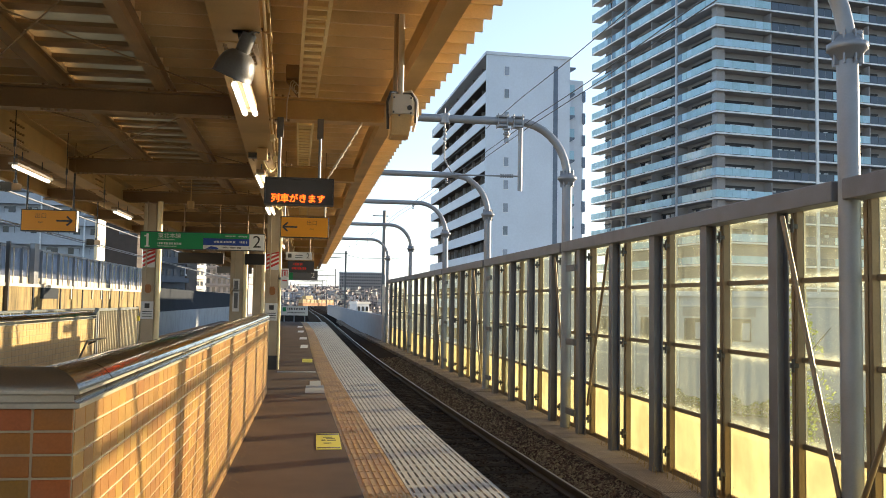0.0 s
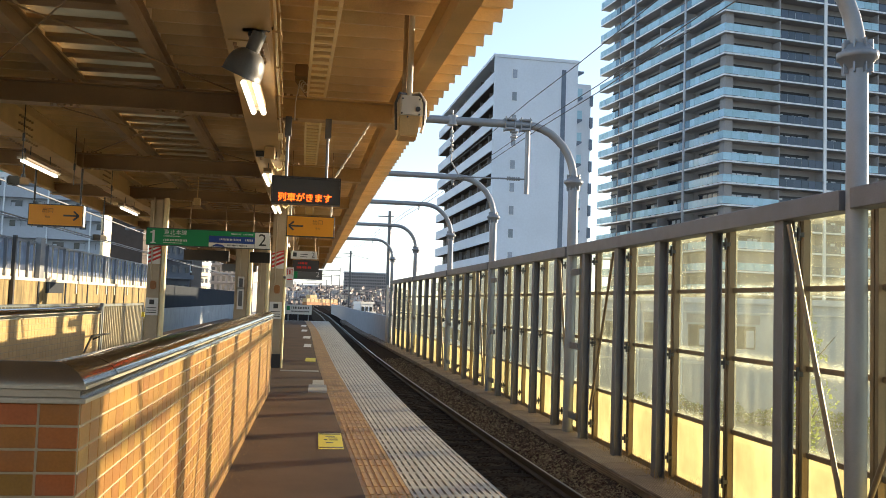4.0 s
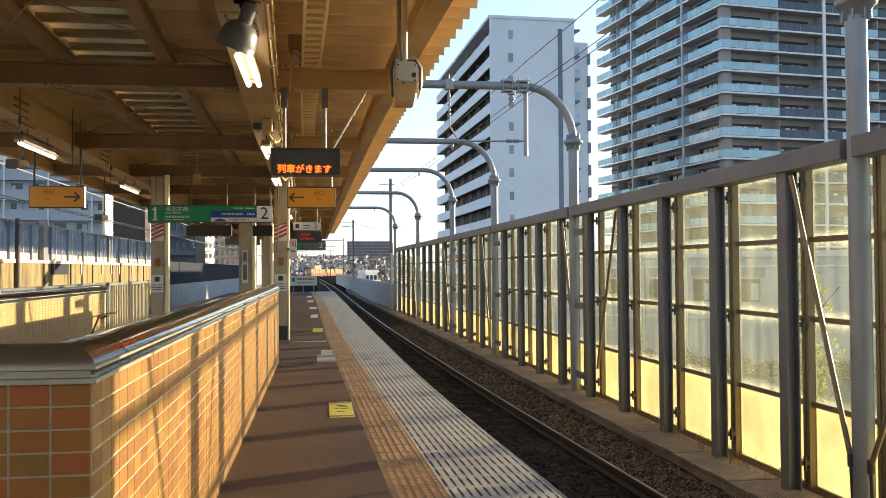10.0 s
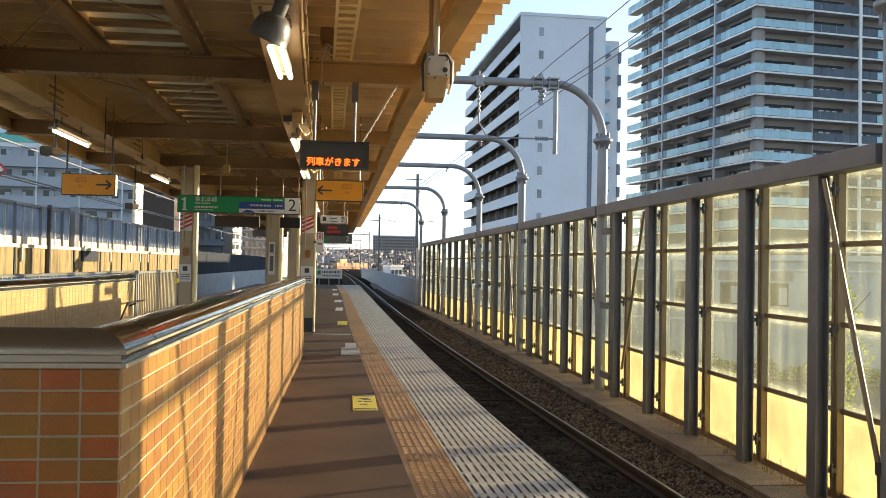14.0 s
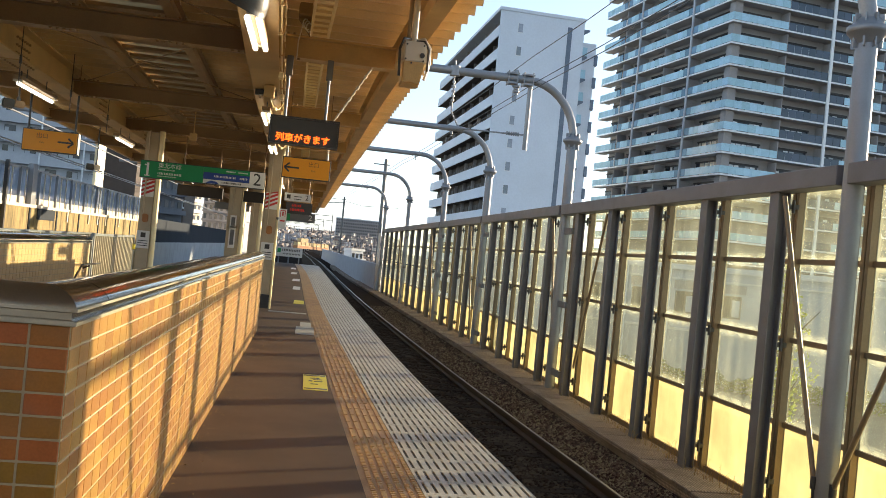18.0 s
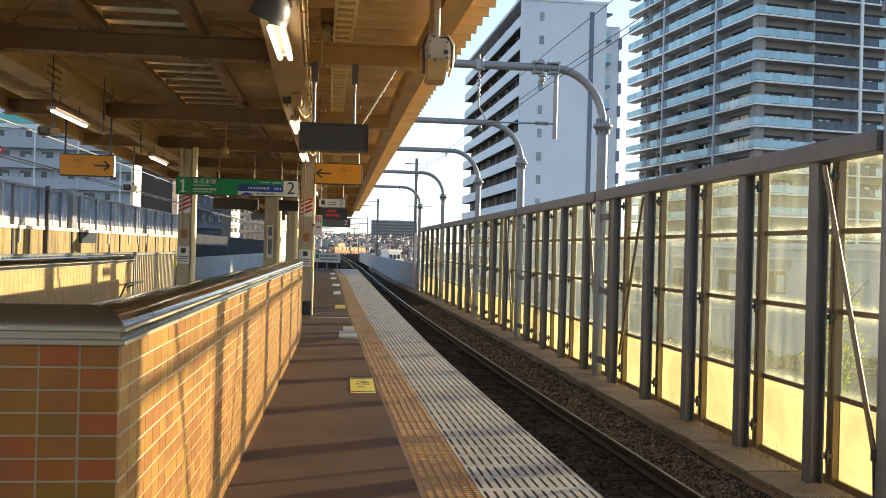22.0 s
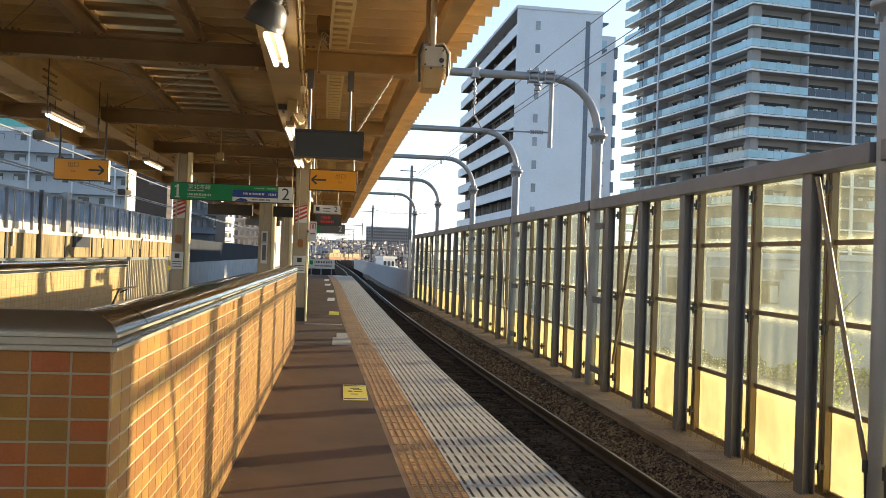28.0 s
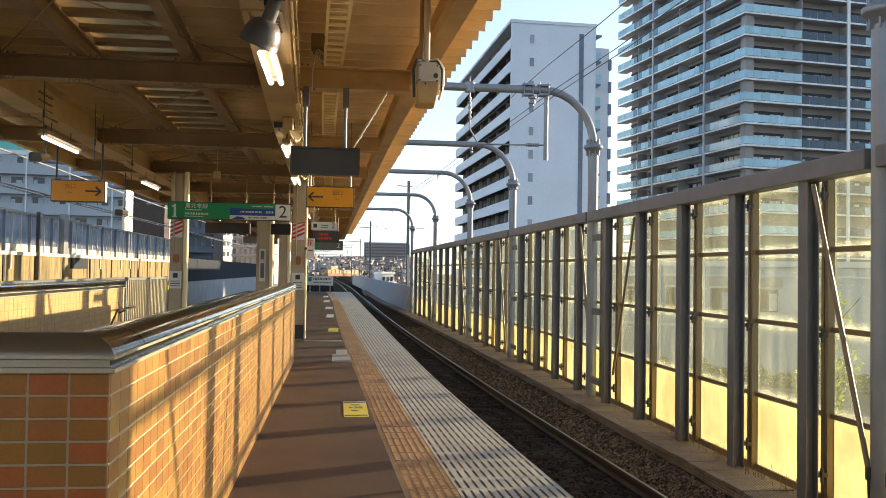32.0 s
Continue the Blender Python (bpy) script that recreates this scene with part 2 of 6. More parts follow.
M = dict(
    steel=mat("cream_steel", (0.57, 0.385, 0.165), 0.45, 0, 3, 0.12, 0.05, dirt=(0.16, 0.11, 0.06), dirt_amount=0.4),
    # darker than cream_steel: carries painted-in shade on the inner beams and purlins
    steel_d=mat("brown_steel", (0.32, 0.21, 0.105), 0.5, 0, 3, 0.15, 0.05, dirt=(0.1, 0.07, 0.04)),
    ladder=mat("ladder_paint", (0.9, 0.76, 0.43), 0.4, 0, 4, 0.1, 0.03),
    deck=mat("roof_sheet", (0.78, 0.6, 0.33), 0.32, 0, 2, 0.12, 0.03, dirt=(0.25, 0.18, 0.1)),
    grey=mat("fence_paint", (0.145, 0.146, 0.156), 0.5, 0, 4, 0.15, 0.05, dirt=(0.1, 0.09, 0.08), dirt_scale=3),
    bronze=mat("bronze_frame", (0.22, 0.165, 0.1), 0.4, 0.3, 5, 0.15, 0.05),
    galv=mat("galvanised_pipe", (0.25, 0.265, 0.285), 0.45, 0.3, 4, 0.1, 0.05, dirt=(0.2, 0.2, 0.2)),
    brushed=mat("brushed_cap", (0.52, 0.46, 0.37), 0.42, 1.0, 4, 0.1, 0.03, fine=200, dirt=(0.2, 0.175, 0.14), dirt_scale=3),
    chrome=mat("stainless_cap", (0.5, 0.5, 0.5), 0.12, 1.0, 4, 0.12, 0.05, fine=14, dirt=(0.15, 0.14, 0.125), dirt_scale=7, dirt_amount=0.65),
    tan=mat("tan_tile", (0.54, 0.365, 0.165), 0.45, 0, 9, 0.1, 0.05, rand=0.06),
    tile=mat("wall_tile", (0.36, 0.188, 0.05), 0.35, 0, 9, 0.2, 0.08, fine=120, rand=0.16, hue=(-0.018, 0.008), dirt=(0.2, 0.11, 0.05), dirt_scale=2.5, dirt_amount=0.3),
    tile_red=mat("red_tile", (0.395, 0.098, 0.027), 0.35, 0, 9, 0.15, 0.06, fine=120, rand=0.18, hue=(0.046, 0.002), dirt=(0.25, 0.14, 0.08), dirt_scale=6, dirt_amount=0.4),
    grout=mat("grout", (0.45, 0.36, 0.235), 0.9, 0, 9, 0.12, 0.1),
    floor=mat("platform_floor", (0.113, 0.071, 0.048), 0.75, 0, 1.6, 0.28, 0.15, fine=160, dirt=(0.065, 0.047, 0.036), dirt_scale=1.1, dirt_amount=0.5),
    tact=mat("tactile_ochre", (0.45, 0.275, 0.105), 0.6, 0, 5, 0.2, 0.1, dirt=(0.2, 0.13, 0.07), dirt_scale=2, dirt_amount=0.5, rand=0.1),
    white=mat("edge_slab", (0.5, 0.465, 0.4), 0.6, 0, 5, 0.18, 0.1, dirt=(0.27, 0.24, 0.2), dirt_scale=2.2, dirt_amount=0.5, rand=0.1),
    barpaint=mat("fence_bar_paint", (0.54, 0.47, 0.34), 0.5, 0, 4, 0.12, 0.03),
    slot=mat("slot_dark", (0.13, 0.12, 0.11), 0.8),
    conc=mat("concrete", (0.36, 0.34, 0.31), 0.85, 0, 3, 0.18, 0.25, fine=60, dirt=(0.2, 0.18, 0.16)),
    concw=mat("pale_concrete", (0.6, 0.6, 0.6), 0.8, 0, 2, 0.1, 0.15, dirt=(0.45, 0.44, 0.42)),
    slab=mat("walkway_slab", (0.33, 0.275, 0.22), 0.85, 0, 3, 0.3, 0.6, fine=28, dirt=(0.19, 0.15, 0.115), rand=0.12),
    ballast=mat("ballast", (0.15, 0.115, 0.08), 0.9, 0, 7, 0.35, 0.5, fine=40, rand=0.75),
    darkstone=mat("dark_ballast", (0.05, 0.038, 0.03), 0.9, 0, 7, 0.3, 0.5, fine=40, rand=0.4),
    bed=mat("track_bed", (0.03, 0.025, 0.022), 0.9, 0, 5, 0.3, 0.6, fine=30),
    rust=mat("rail_rust", (0.055, 0.037, 0.026), 0.7, 0.3, 8, 0.2, 0.1),
    railtop=mat("rail_head", (0.28, 0.26, 0.24), 0.3, 1.0, 8, 0.08, 0.02),
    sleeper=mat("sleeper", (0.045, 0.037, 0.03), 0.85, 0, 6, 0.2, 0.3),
    dark=mat("dark_enamel", (0.05, 0.05, 0.05), 0.4),
    lampgrey=mat("lamp_grey", (0.14, 0.14, 0.14), 0.4, 0.3),
    cream=mat("cream_box", (0.62, 0.56, 0.45), 0.45, 0, 4, 0.06, 0.03),
    orange=mat("sign_orange", (0.8, 0.32, 0.005), 0.45, 0, 3, 0.05, 0.02),
    green=mat("sign_green", (0.01, 0.26, 0.08), 0.4, 0, 3, 0.05, 0.02),
    blue=mat("sign_blue", (0.02, 0.06, 0.3), 0.4, 0, 3, 0.05, 0.02),
    signw=mat("sign_white", (0.75, 0.73, 0.68), 0.45, 0, 3, 0.05, 0.02),
    red=mat("sign_red", (0.55, 0.04, 0.03), 0.45, 0, 3, 0.05, 0.02),
    yellow=mat("mark_yellow", (0.7, 0.6, 0.06), 0.55, 0, 6, 0.1, 0.05),
    teal=mat("teal_sheet", (0.1, 0.36, 0.34), 0.5, 0, 1, 0.1, 0.0),
    callbox=mat("call_box_paint", (0.36, 0.15, 0.04), 0.5),
    shadewall=mat("slate_panel", (0.055, 0.062, 0.072), 0.7, 0, 1, 0.1, 0.0),
    lowwall=mat("blue_grey_wall", (0.36, 0.39, 0.41), 0.75, 0, 1, 0.1, 0.05, dirt=(0.15, 0.16, 0.17)),
    clutter=mat("town_clutter", (0.34, 0.3, 0.27), 0.8, 0, 0.5, 0.2, 0.0, fine=2, rand=0.8),
    roofs=mat("pale_roof", (0.3, 0.255, 0.22), 0.7, 0, 0.5, 0.15, 0.0, fine=3, rand=0.3),
    colpaint=mat("column_paint", (0.46, 0.37, 0.24), 0.45, 0, 3, 0.12, 0.05, dirt=(0.2, 0.15, 0.09), dirt_amount=0.4),
    winfar=mat("far_window", (0.07, 0.078, 0.09), 0.15, 0, 1, 0.25, 0.0, fine=4, rand=0.4),
    text=mat("sign_text", (0.05, 0.045, 0.04), 0.5),
    led=glow("led_amber", (1.0, 0.09, 0.004), 1.9),
    leddim=glow("led_red", (0.5, 0.02, 0.01), 0.16),
    tube=glow("lamp_tube", (1.0, 0.92, 0.7), 1.7),
    sky_sheet=sheet_plastic("skylight_sheet", (0.6, 0.5, 0.34), 0.18, (0.52, 0.43, 0.29)),
    streak=mat("streaked_parapet", (0.265, 0.2, 0.085), 0.85, 0, 3, 0.3, 0.2, dirt=(0.045, 0.038, 0.018), dirt_scale=4.5, dirt_amount=1.0, stretch=0.12),
    pane_hi=sheet_plastic("clear_sheet", (0.87, 0.92, 0.8), 0.84, (0.6, 0.63, 0.43)),
    pane_lo=sheet_plastic("frosted_sheet", (0.9, 0.85, 0.55), 0.1, (0.48, 0.415, 0.185)),
    pane_blue=sheet_plastic("screen_sheet", (0.75, 0.82, 0.9), 0.45, (0.42, 0.45, 0.52)),
    whitew=mat("painted_wall", (0.67, 0.72, 0.78), 0.7, 0, 0.3, 0.06, 0.0, fine=4, dirt=(0.55, 0.57, 0.6), dirt_scale=0.1),
    endwin=mat("end_window", (0.26, 0.29, 0.33), 0.2, 0, 1, 0.2, 0.0, fine=4, rand=0.3),
    strip=mat("stair_glazing", (0.13, 0.16, 0.21), 0.2, 0, 1, 0.2, 0.0, fine=4),
    greyw=mat("grey_render", (0.42, 0.44, 0.47), 0.7, 0, 0.3, 0.08, 0.0, fine=4),
    taupe=mat("taupe_wall", (0.3, 0.285, 0.275), 0.7, 0, 0.4, 0.1, 0.0, fine=5),
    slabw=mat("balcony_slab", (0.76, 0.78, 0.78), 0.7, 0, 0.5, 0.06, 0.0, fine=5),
    glassb=mat("balcony_glass", (0.37, 0.57, 0.67), 0.12, 0.0, 1.5, 0.12, 0.0, fine=6, rand=0.12),
    navy=mat("navy_panel", (0.055, 0.08, 0.115), 0.3, 0, 1.0, 0.12, 0.0, fine=6, rand=0.15),
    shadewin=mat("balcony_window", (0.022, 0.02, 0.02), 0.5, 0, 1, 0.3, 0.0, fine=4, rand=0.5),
    window=mat("window_glass", (0.03, 0.035, 0.045), 0.08, 0, 1, 0.2, 0.0, fine=4, rand=0.3),
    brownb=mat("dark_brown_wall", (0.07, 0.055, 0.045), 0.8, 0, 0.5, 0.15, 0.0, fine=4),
    hazegrey=mat("haze_grey_wall", (0.33, 0.31, 0.31), 0.8, 0, 0.3, 0.1, 0.0, fine=3),
    # darker than balcony_slab: shade under the balconies put into the colour
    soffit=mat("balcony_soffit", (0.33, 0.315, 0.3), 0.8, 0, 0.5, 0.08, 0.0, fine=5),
    townw=mat("town_wall", (0.42, 0.37, 0.33), 0.8, 0, 0.5, 0.15, 0.0, fine=3, rand=0.4),
    parapet=mat("grey_parapet", (0.42, 0.42, 0.425), 0.85, 0, 2, 0.1, 0.15, dirt=(0.3, 0.29, 0.28)),
    trimsteel=mat("trim_steel", (0.56, 0.5, 0.4), 0.35, 0.4, 6, 0.12, 0.03, dirt=(0.3, 0.25, 0.18), dirt_scale=4),
    slate=mat("slate_wall", (0.11, 0.125, 0.15), 0.7, 0, 0.4, 0.1, 0.0, fine=5),
    glassd=mat("dark_balcony_glass", (0.13, 0.24, 0.33), 0.12, 0.0, 1.5, 0.12, 0.0, fine=6, rand=0.12),
    faded=mat("faded_print", (0.3, 0.12, 0.015), 0.5),
    ground=mat("far_ground", (0.16, 0.15, 0.13), 0.9, 0, 0.02, 0.3, 0.0, fine=0.4),
    leaf=mat("leaf", (0.1, 0.17, 0.02), 0.7, 0, 2, 0.3, 0.0, fine=9, rand=0.3),
    dry=mat("dry_grass", (0.35, 0.25, 0.1), 0.8, 0, 4, 0.2, 0.0, rand=0.2),
)


# thin leaves let the low sun through
N, L = M["leaf"].node_tree.nodes, M["leaf"].node_tree.links
back, both = N.new("ShaderNodeBsdfTranslucent"), N.new("ShaderNodeMixShader")
back.inputs["Color"].default_value, both.inputs[0].default_value = (0.3, 0.36, 0.04, 1), 0.5
L.new(N["Principled BSDF"].outputs[0], both.inputs[1]), L.new(back.outputs[0], both.inputs[2])
L.new(both.outputs[0], N["Material Output"].inputs["Surface"])

# studded anti-slip surface of the walkway slabs
N, L = M["slab"].node_tree.nodes, M["slab"].node_tree.links
vor = N.new("ShaderNodeTexVoronoi")
vor.inputs["Scale"].default_value, vor.inputs["Randomness"].default_value = 26.0, 0.1
pos = N.new("ShaderNodeNewGeometry")
L.new(pos.outputs["Position"], vor.inputs["Vector"])
stud = N.new("ShaderNodeMapRange")
stud.inputs["From Min"].default_value, stud.inputs["From Max"].default_value = 0.2, 0.5
stud.inputs["To Min"].default_value, stud.inputs["To Max"].default_value = 1.2, 0.62
L.new(vor.outputs["Distance"], stud.inputs["Value"])
base = N["Principled BSDF"].inputs["Base Color"].links[0].from_socket
mul = N.new("ShaderNodeVectorMath")
mul.operation = "SCALE"
L.new(base, mul.inputs[0]), L.new(stud.outputs["Result"], mul.inputs["Scale"]), L.new(mul.outputs["Vector"], N["Principled BSDF"].inputs["Base Color"])
for k, v in (("floor", 0.2), ("tact", 0.45), ("white", 0.5)):
    M[k].node_tree.nodes["Principled BSDF"].inputs["Specular IOR Level"].default_value = v
for k in ("shadewall", "leaf", "bed", "ballast", "darkstone", "sleeper", "slab"):
    M[k].node_tree.nodes["Principled BSDF"].inputs["Specular IOR Level"].default_value = 0.0


# ---- helpers of the scene ----
def box(bm, x0, x1, y0, y1, z0, z1, m=None):
    v = [Vector((x, y, z)) for z in (z0, z1) for x, y in ((x0, y0), (x1, y0), (x1, y1), (x0, y1))]
    v = [bm.verts.new(m @ p if m else p) for p in v]
    for f in ((3, 2, 1, 0), (4, 5, 6, 7), (0, 1, 5, 4), (1, 2, 6, 5), (2, 3, 7, 6), (3, 0, 4, 7)):
        bm.faces.new([v[i] for i in f])
    return bm


def tube(bm, pts, r, seg=10, caps=True):
    """A round pipe through the points."""
    pts = [Vector(p) for p in pts]
    rings, side = [], None
    for i, p in enumerate(pts):
        d = (pts[min(i + 1, len(pts) - 1)] - pts[max(i - 1, 0)]).normalized()
        if side is None:
            side = d.orthogonal().normalized()
        side = (side - d * side.dot(d)).normalized()
        up = d.cross(side)
        rr = r[i] if isinstance(r, (list, tuple)) else r
        rings.append([bm.verts.new(p + (side * math.cos(a) + up * math.sin(a)) * rr) for a in (2 * math.pi * k / seg for k in range(seg))])
    for a, b in zip(rings, rings[1:]):
        for k in range(seg):
            f = bm.faces.new((a[k], a[(k + 1) % seg], b[(k + 1) % seg], b[k]))
            f.smooth = True
    if caps:
        for f in (bm.faces.new(rings[0][::-1]), bm.faces.new(rings[-1])):
            for e in f.edges:
                e.smooth = False
    return bm


def loft(bm, prof, ys, xf, closed=True, smooth=False, caps=True):
    """A profile of (offset, z) swept along y; xf gives the line that it follows."""
    rings = [[bm.verts.new((xf(y) + o, y, z)) for o, z in prof] for y in ys]
    n = len(prof)
    for a, b in zip(rings, rings[1:]):
        for k in range(n if closed else n - 1):
            f = bm.faces.new((a[k], b[k], b[(k + 1) % n], a[(k + 1) % n]))
            f.smooth = smooth
    if closed and caps:
        bm.faces.new(rings[0]), bm.faces.new(rings[-1][::-1])
    return bm


def mesh_of(name, bm, material):
    bmesh.ops.recalc_face_normals(bm, faces=bm.faces)
    me = bpy.data.meshes.new(name)
    bm.to_mesh(me)
    bm.free()
    for m in material if isinstance(material, (list, tuple)) else [material]:
        me.materials.append(m)
    return me


def part(name, bm, material, parent=None, label=""):
    ob = new(name, mesh_of(name, bm, material))
    if parent:
        ob.parent = parent
    return tagged(ob, label)


def thing(name, label, category, at=(0, 0, 0), rz=0, group="", kind=""):
    ob = new(name)
    ob.matrix_world = pose(*at, 0, 0, rz)
    return tagged(ob, label, category, group, kind)


def one(name, bm, material, label, category="", group="", kind="", at=None, rz=0):
    ob = part(name, bm, material)
    if at:
        ob.matrix_world = pose(*at, 0, 0, rz)
    return tagged(ob, label, category, group, kind)


def piece(name, me, parent, x, y, z, rz=0):
    ob = new(name, me)
    ob.parent = parent
    ob.location, ob.rotation_euler = (x, y, z), (0, 0, rz)
    return ob


B = bmesh.new


def curve(knots):
    """Smooth line x(y) through a few knots."""
    ky, kx = [k[0] for k in knots], [k[1] for k in knots]
    n = len(ky)
    sl = [(kx[i + 1] - kx[i]) / (ky[i + 1] - ky[i]) for i in range(n - 1)]
    tg = [sl[0]] + [(sl[i] + sl[i - 1]) / 2 for i in range(1, n - 1)] + [sl[-1]]

    def f(y):
        if y <= ky[0]:
            return kx[0] + (y - ky[0]) * tg[0]
        if y >= ky[-1]:
            return kx[-1] + (y - ky[-1]) * tg[-1]
        i = max(j for j in range(n - 1) if ky[j] <= y)
        h = ky[i + 1] - ky[i]
        t = (y - ky[i]) / h
        return (2 * t**3 - 3 * t * t + 1) * kx[i] + (t**3 - 2 * t * t + t) * h * tg[i] + (3 * t * t - 2 * t**3) * kx[i + 1] + (t**3 - t * t) * h * tg[i + 1]

    return f


EDGE = curve(((-30, 2.6), (-8, 1.98), (0, 1.73), (5.5, 1.57), (12, 1.37), (20.6, 1.25), (49, 0.96), (62, 0.83)))
TACT = curve(((-30, 1.5), (-8, 0.86), (0, 0.62), (5.5, 0.46), (10, 0.33), (15, 0.20), (19, 0.10), (45, -0.36), (62, -0.85)))
RAIL = curve(((-8, 4.2), (0, 4.0), (9, 3.71), (16, 3.43), (31, 2.98), (44, 2.72), (82, 2.35), (140, 1.7), (176, 0.9), (260, -0.8), (420, -1.6)))
FENCE = curve(((-8, 5.02), (0, 5.03), (15, 4.95), (29, 4.74), (50, 4.24), (62, 3.95), (90, 3.6), (140, 3.4), (176, 2.8), (260, 1.6), (420, 0.6)))
CANOPY = lambda y: EDGE(y) - 1.48
PLAT_END = 61.0
WALL_X, WALL_Y0, WALL_Y1, WALL_T = -0.69, 2.76, 14.3, 0.21
STAIR_X, FAR_END = -3.3, 14.04


def steps(a, b, d):
    n = max(1, round((b - a) / d))
    return [a + (b - a) * i / n for i in range(n + 1)]


def text_mesh(name, body, size, material, parent, m, label="", depth=0.002, align="CENTER", bold=0.0):
    cu = bpy.data.curves.new(name, "FONT")
    cu.body, cu.size, cu.extrude, cu.align_x, cu.align_y = body, size, depth, align, "CENTER"
    cu.resolution_u, cu.offset = 2, bold
    tmp = bpy.data.objects.new("tmp", cu)
    scene.collection.objects.link(tmp)
    me = bpy.data.meshes.new_from_object(tmp.evaluated_get(bpy.context.evaluated_depsgraph_get()))
    bpy.data.objects.remove(tmp)
    bpy.data.curves.remove(cu)
    me.materials.clear()
    me.materials.append(material)
    ob = new(name, me)
    ob.parent = parent
    ob.matrix_basis = m
    return tagged(ob, label)


# ---- ground, viaduct and tracks ----
bm = B()
box(bm, -2500, 2500, -600, 3500, -7.6, -7.0)
one("ground", bm, M["ground"], "city ground in muted grey and green below the viaduct", "ground", kind="structure")

bm = B()
loft(bm, [(-9.6, -2.2), (0.75, -2.2), (0.75, -1.25), (-9.6, -1.25)], steps(-32, 420, 6), FENCE)
one("viaduct_deck", bm, M["bed"], "dark concrete viaduct deck that carries the tracks", "viaduct", kind="structure")

bm = B()
box(bm, -5.6, 0.2, -30, 2.6, -0.6, -0.02)
platform = one("platform", bm, M["conc"], "brown-grey station platform with ochre and white edge paving", "platform", kind="structure")
for x0, x1, y0, y1 in ((-5.75, 0, -30, WALL_Y0), (-5.75, STAIR_X - 0.2, WALL_Y0, WALL_Y1), (WALL_X - 0.2, 0, WALL_Y0, WALL_Y1), (-5.75, 0, WALL_Y1, PLAT_END)):
    bm = B()
    ys = steps(y0, y1, 1.5)
    f = TACT if x1 == 0 else (lambda y: x1)
    r = [[bm.verts.new(p) for p in ((x0 + (CANOPY(y) * 0.6 if x0 == -5.75 and y > 14 else 0), y, 0.0), (f(y) + (0.01 if x1 == 0 else 0), y, 0.0))] for y in ys]
    for a, b in zip(r, r[1:]):
        bm.faces.new((a[0], a[1], b[1], b[0]))
    part("paving", bm, M["floor"], platform, "brown-grey platform paving")
bm = B()
loft(bm, [(-1.3, -0.25), (-0.06, -0.25), (-0.06, -0.012), (-1.3, -0.012)], steps(-30, PLAT_END, 1.5), EDGE)
part("edge_base", bm, M["slot"], platform, "dark slab under the edge paving")
bm = B()
loft(bm, [(-0.4, -1.2), (-0.25, -1.2), (-0.25, -0.25), (-0.4, -0.25)], steps(-30, PLAT_END, 3), EDGE)
part("edge_wall", bm, M["conc"], platform, "shadowed concrete platform wall")
bm = B()
box(bm, -5.75, EDGE(PLAT_END), PLAT_END, PLAT_END + 0.3, -1.2, -0.004)
part("end_wall", bm, M["conc"], platform)
bm = B()
box(bm, -5.75, -5.55, -30, PLAT_END, -1.2, -0.01)
part("far_edge_wall", bm, M["conc"], platform)

# rails, two tracks
for nm, off in (("track_rail", 0.0), ("track_rail", -1.067)):
    bm = B()
    loft(bm, [(-0.06, -1.15), (0.06, -1.15), (0.06, -1.13), (0.01, -1.1), (0.01, -1.04), (-0.01, -1.04), (-0.01, -1.1), (-0.06, -1.13)], steps(-8, 420, 3), lambda y: RAIL(y) + off)
    rail = one(nm, bm, M["rust"], "rusty steel running rail with a polished head", "rail", "rails of the near track", "structure")
    bm = B()
    loft(bm, [(-0.03, -1.04), (0.03, -1.04), (0.028, -1.012), (0.022, -1.004), (-0.022, -1.004), (-0.028, -1.012)], steps(-8, 420, 3), lambda y: RAIL(y) + off)
    part("rail_head", bm, M["rust"], rail, "brown rail head")
    bm = B()
    loft(bm, [(-0.012, -1.006), (0.021, -1.006), (0.021, -1.0), (-0.012, -1.0)], steps(-8, 420, 3), lambda y: RAIL(y) + off)
    part("running_band", bm, M["railtop"], rail, "polished running band")
for off in (-10.2, -11.27):
    bm = B()
    loft(bm, [(-0.05, -1.15), (0.05, -1.15), (0.032, -1.0), (-0.032, -1.0)], steps(-8, 250, 3), lambda y: RAIL(y) + off + 0.03 * y * (y < 30) + 0.9 * (y >= 30))
    one("track_rail", bm, M["rust"], "rusty running rail of the far track", "rail", "rails of the far track", "structure")
bm = B()
me = mesh_of("sleeper", box(bm, -1.0, 1.0, -0.11, 0.11, -1.3, -1.156), M["sleeper"])
for i in range(110):
    y = 4 + i * 0.6
    ob = tagged(new("sleeper", me), "dark weathered railway sleeper bedded in ballast", "sleeper", "sleepers of the near track")
    ob.location = (RAIL(y) - 0.53, y, random.uniform(-0.012, 0.0))

# walkway of slabs by the fence, with kerb
SLAB_IN = lambda y: FENCE(y) - 0.5 - 0.001 * y
bm = B()
loft(bm, [(-0.485, -1.25), (0.7, -1.25), (0.7, -0.95), (-0.485, -0.95)], steps(-30, 110, 2), lambda y: FENCE(y) - 0.001 * max(y, 0))
walkway = one("walkway", bm, M["slab"], "raised concrete trough walkway beside the track", "walkway", kind="structure")
bm = B()
box(bm, -0.13, 0.5, -0.243, 0.243, -0.065, 0.0)
bmesh.ops.bevel(bm, geom=bm.edges[:], offset=0.012, segments=1, affect="EDGES")
slab_me = mesh_of("slab", bm, M["slab"])

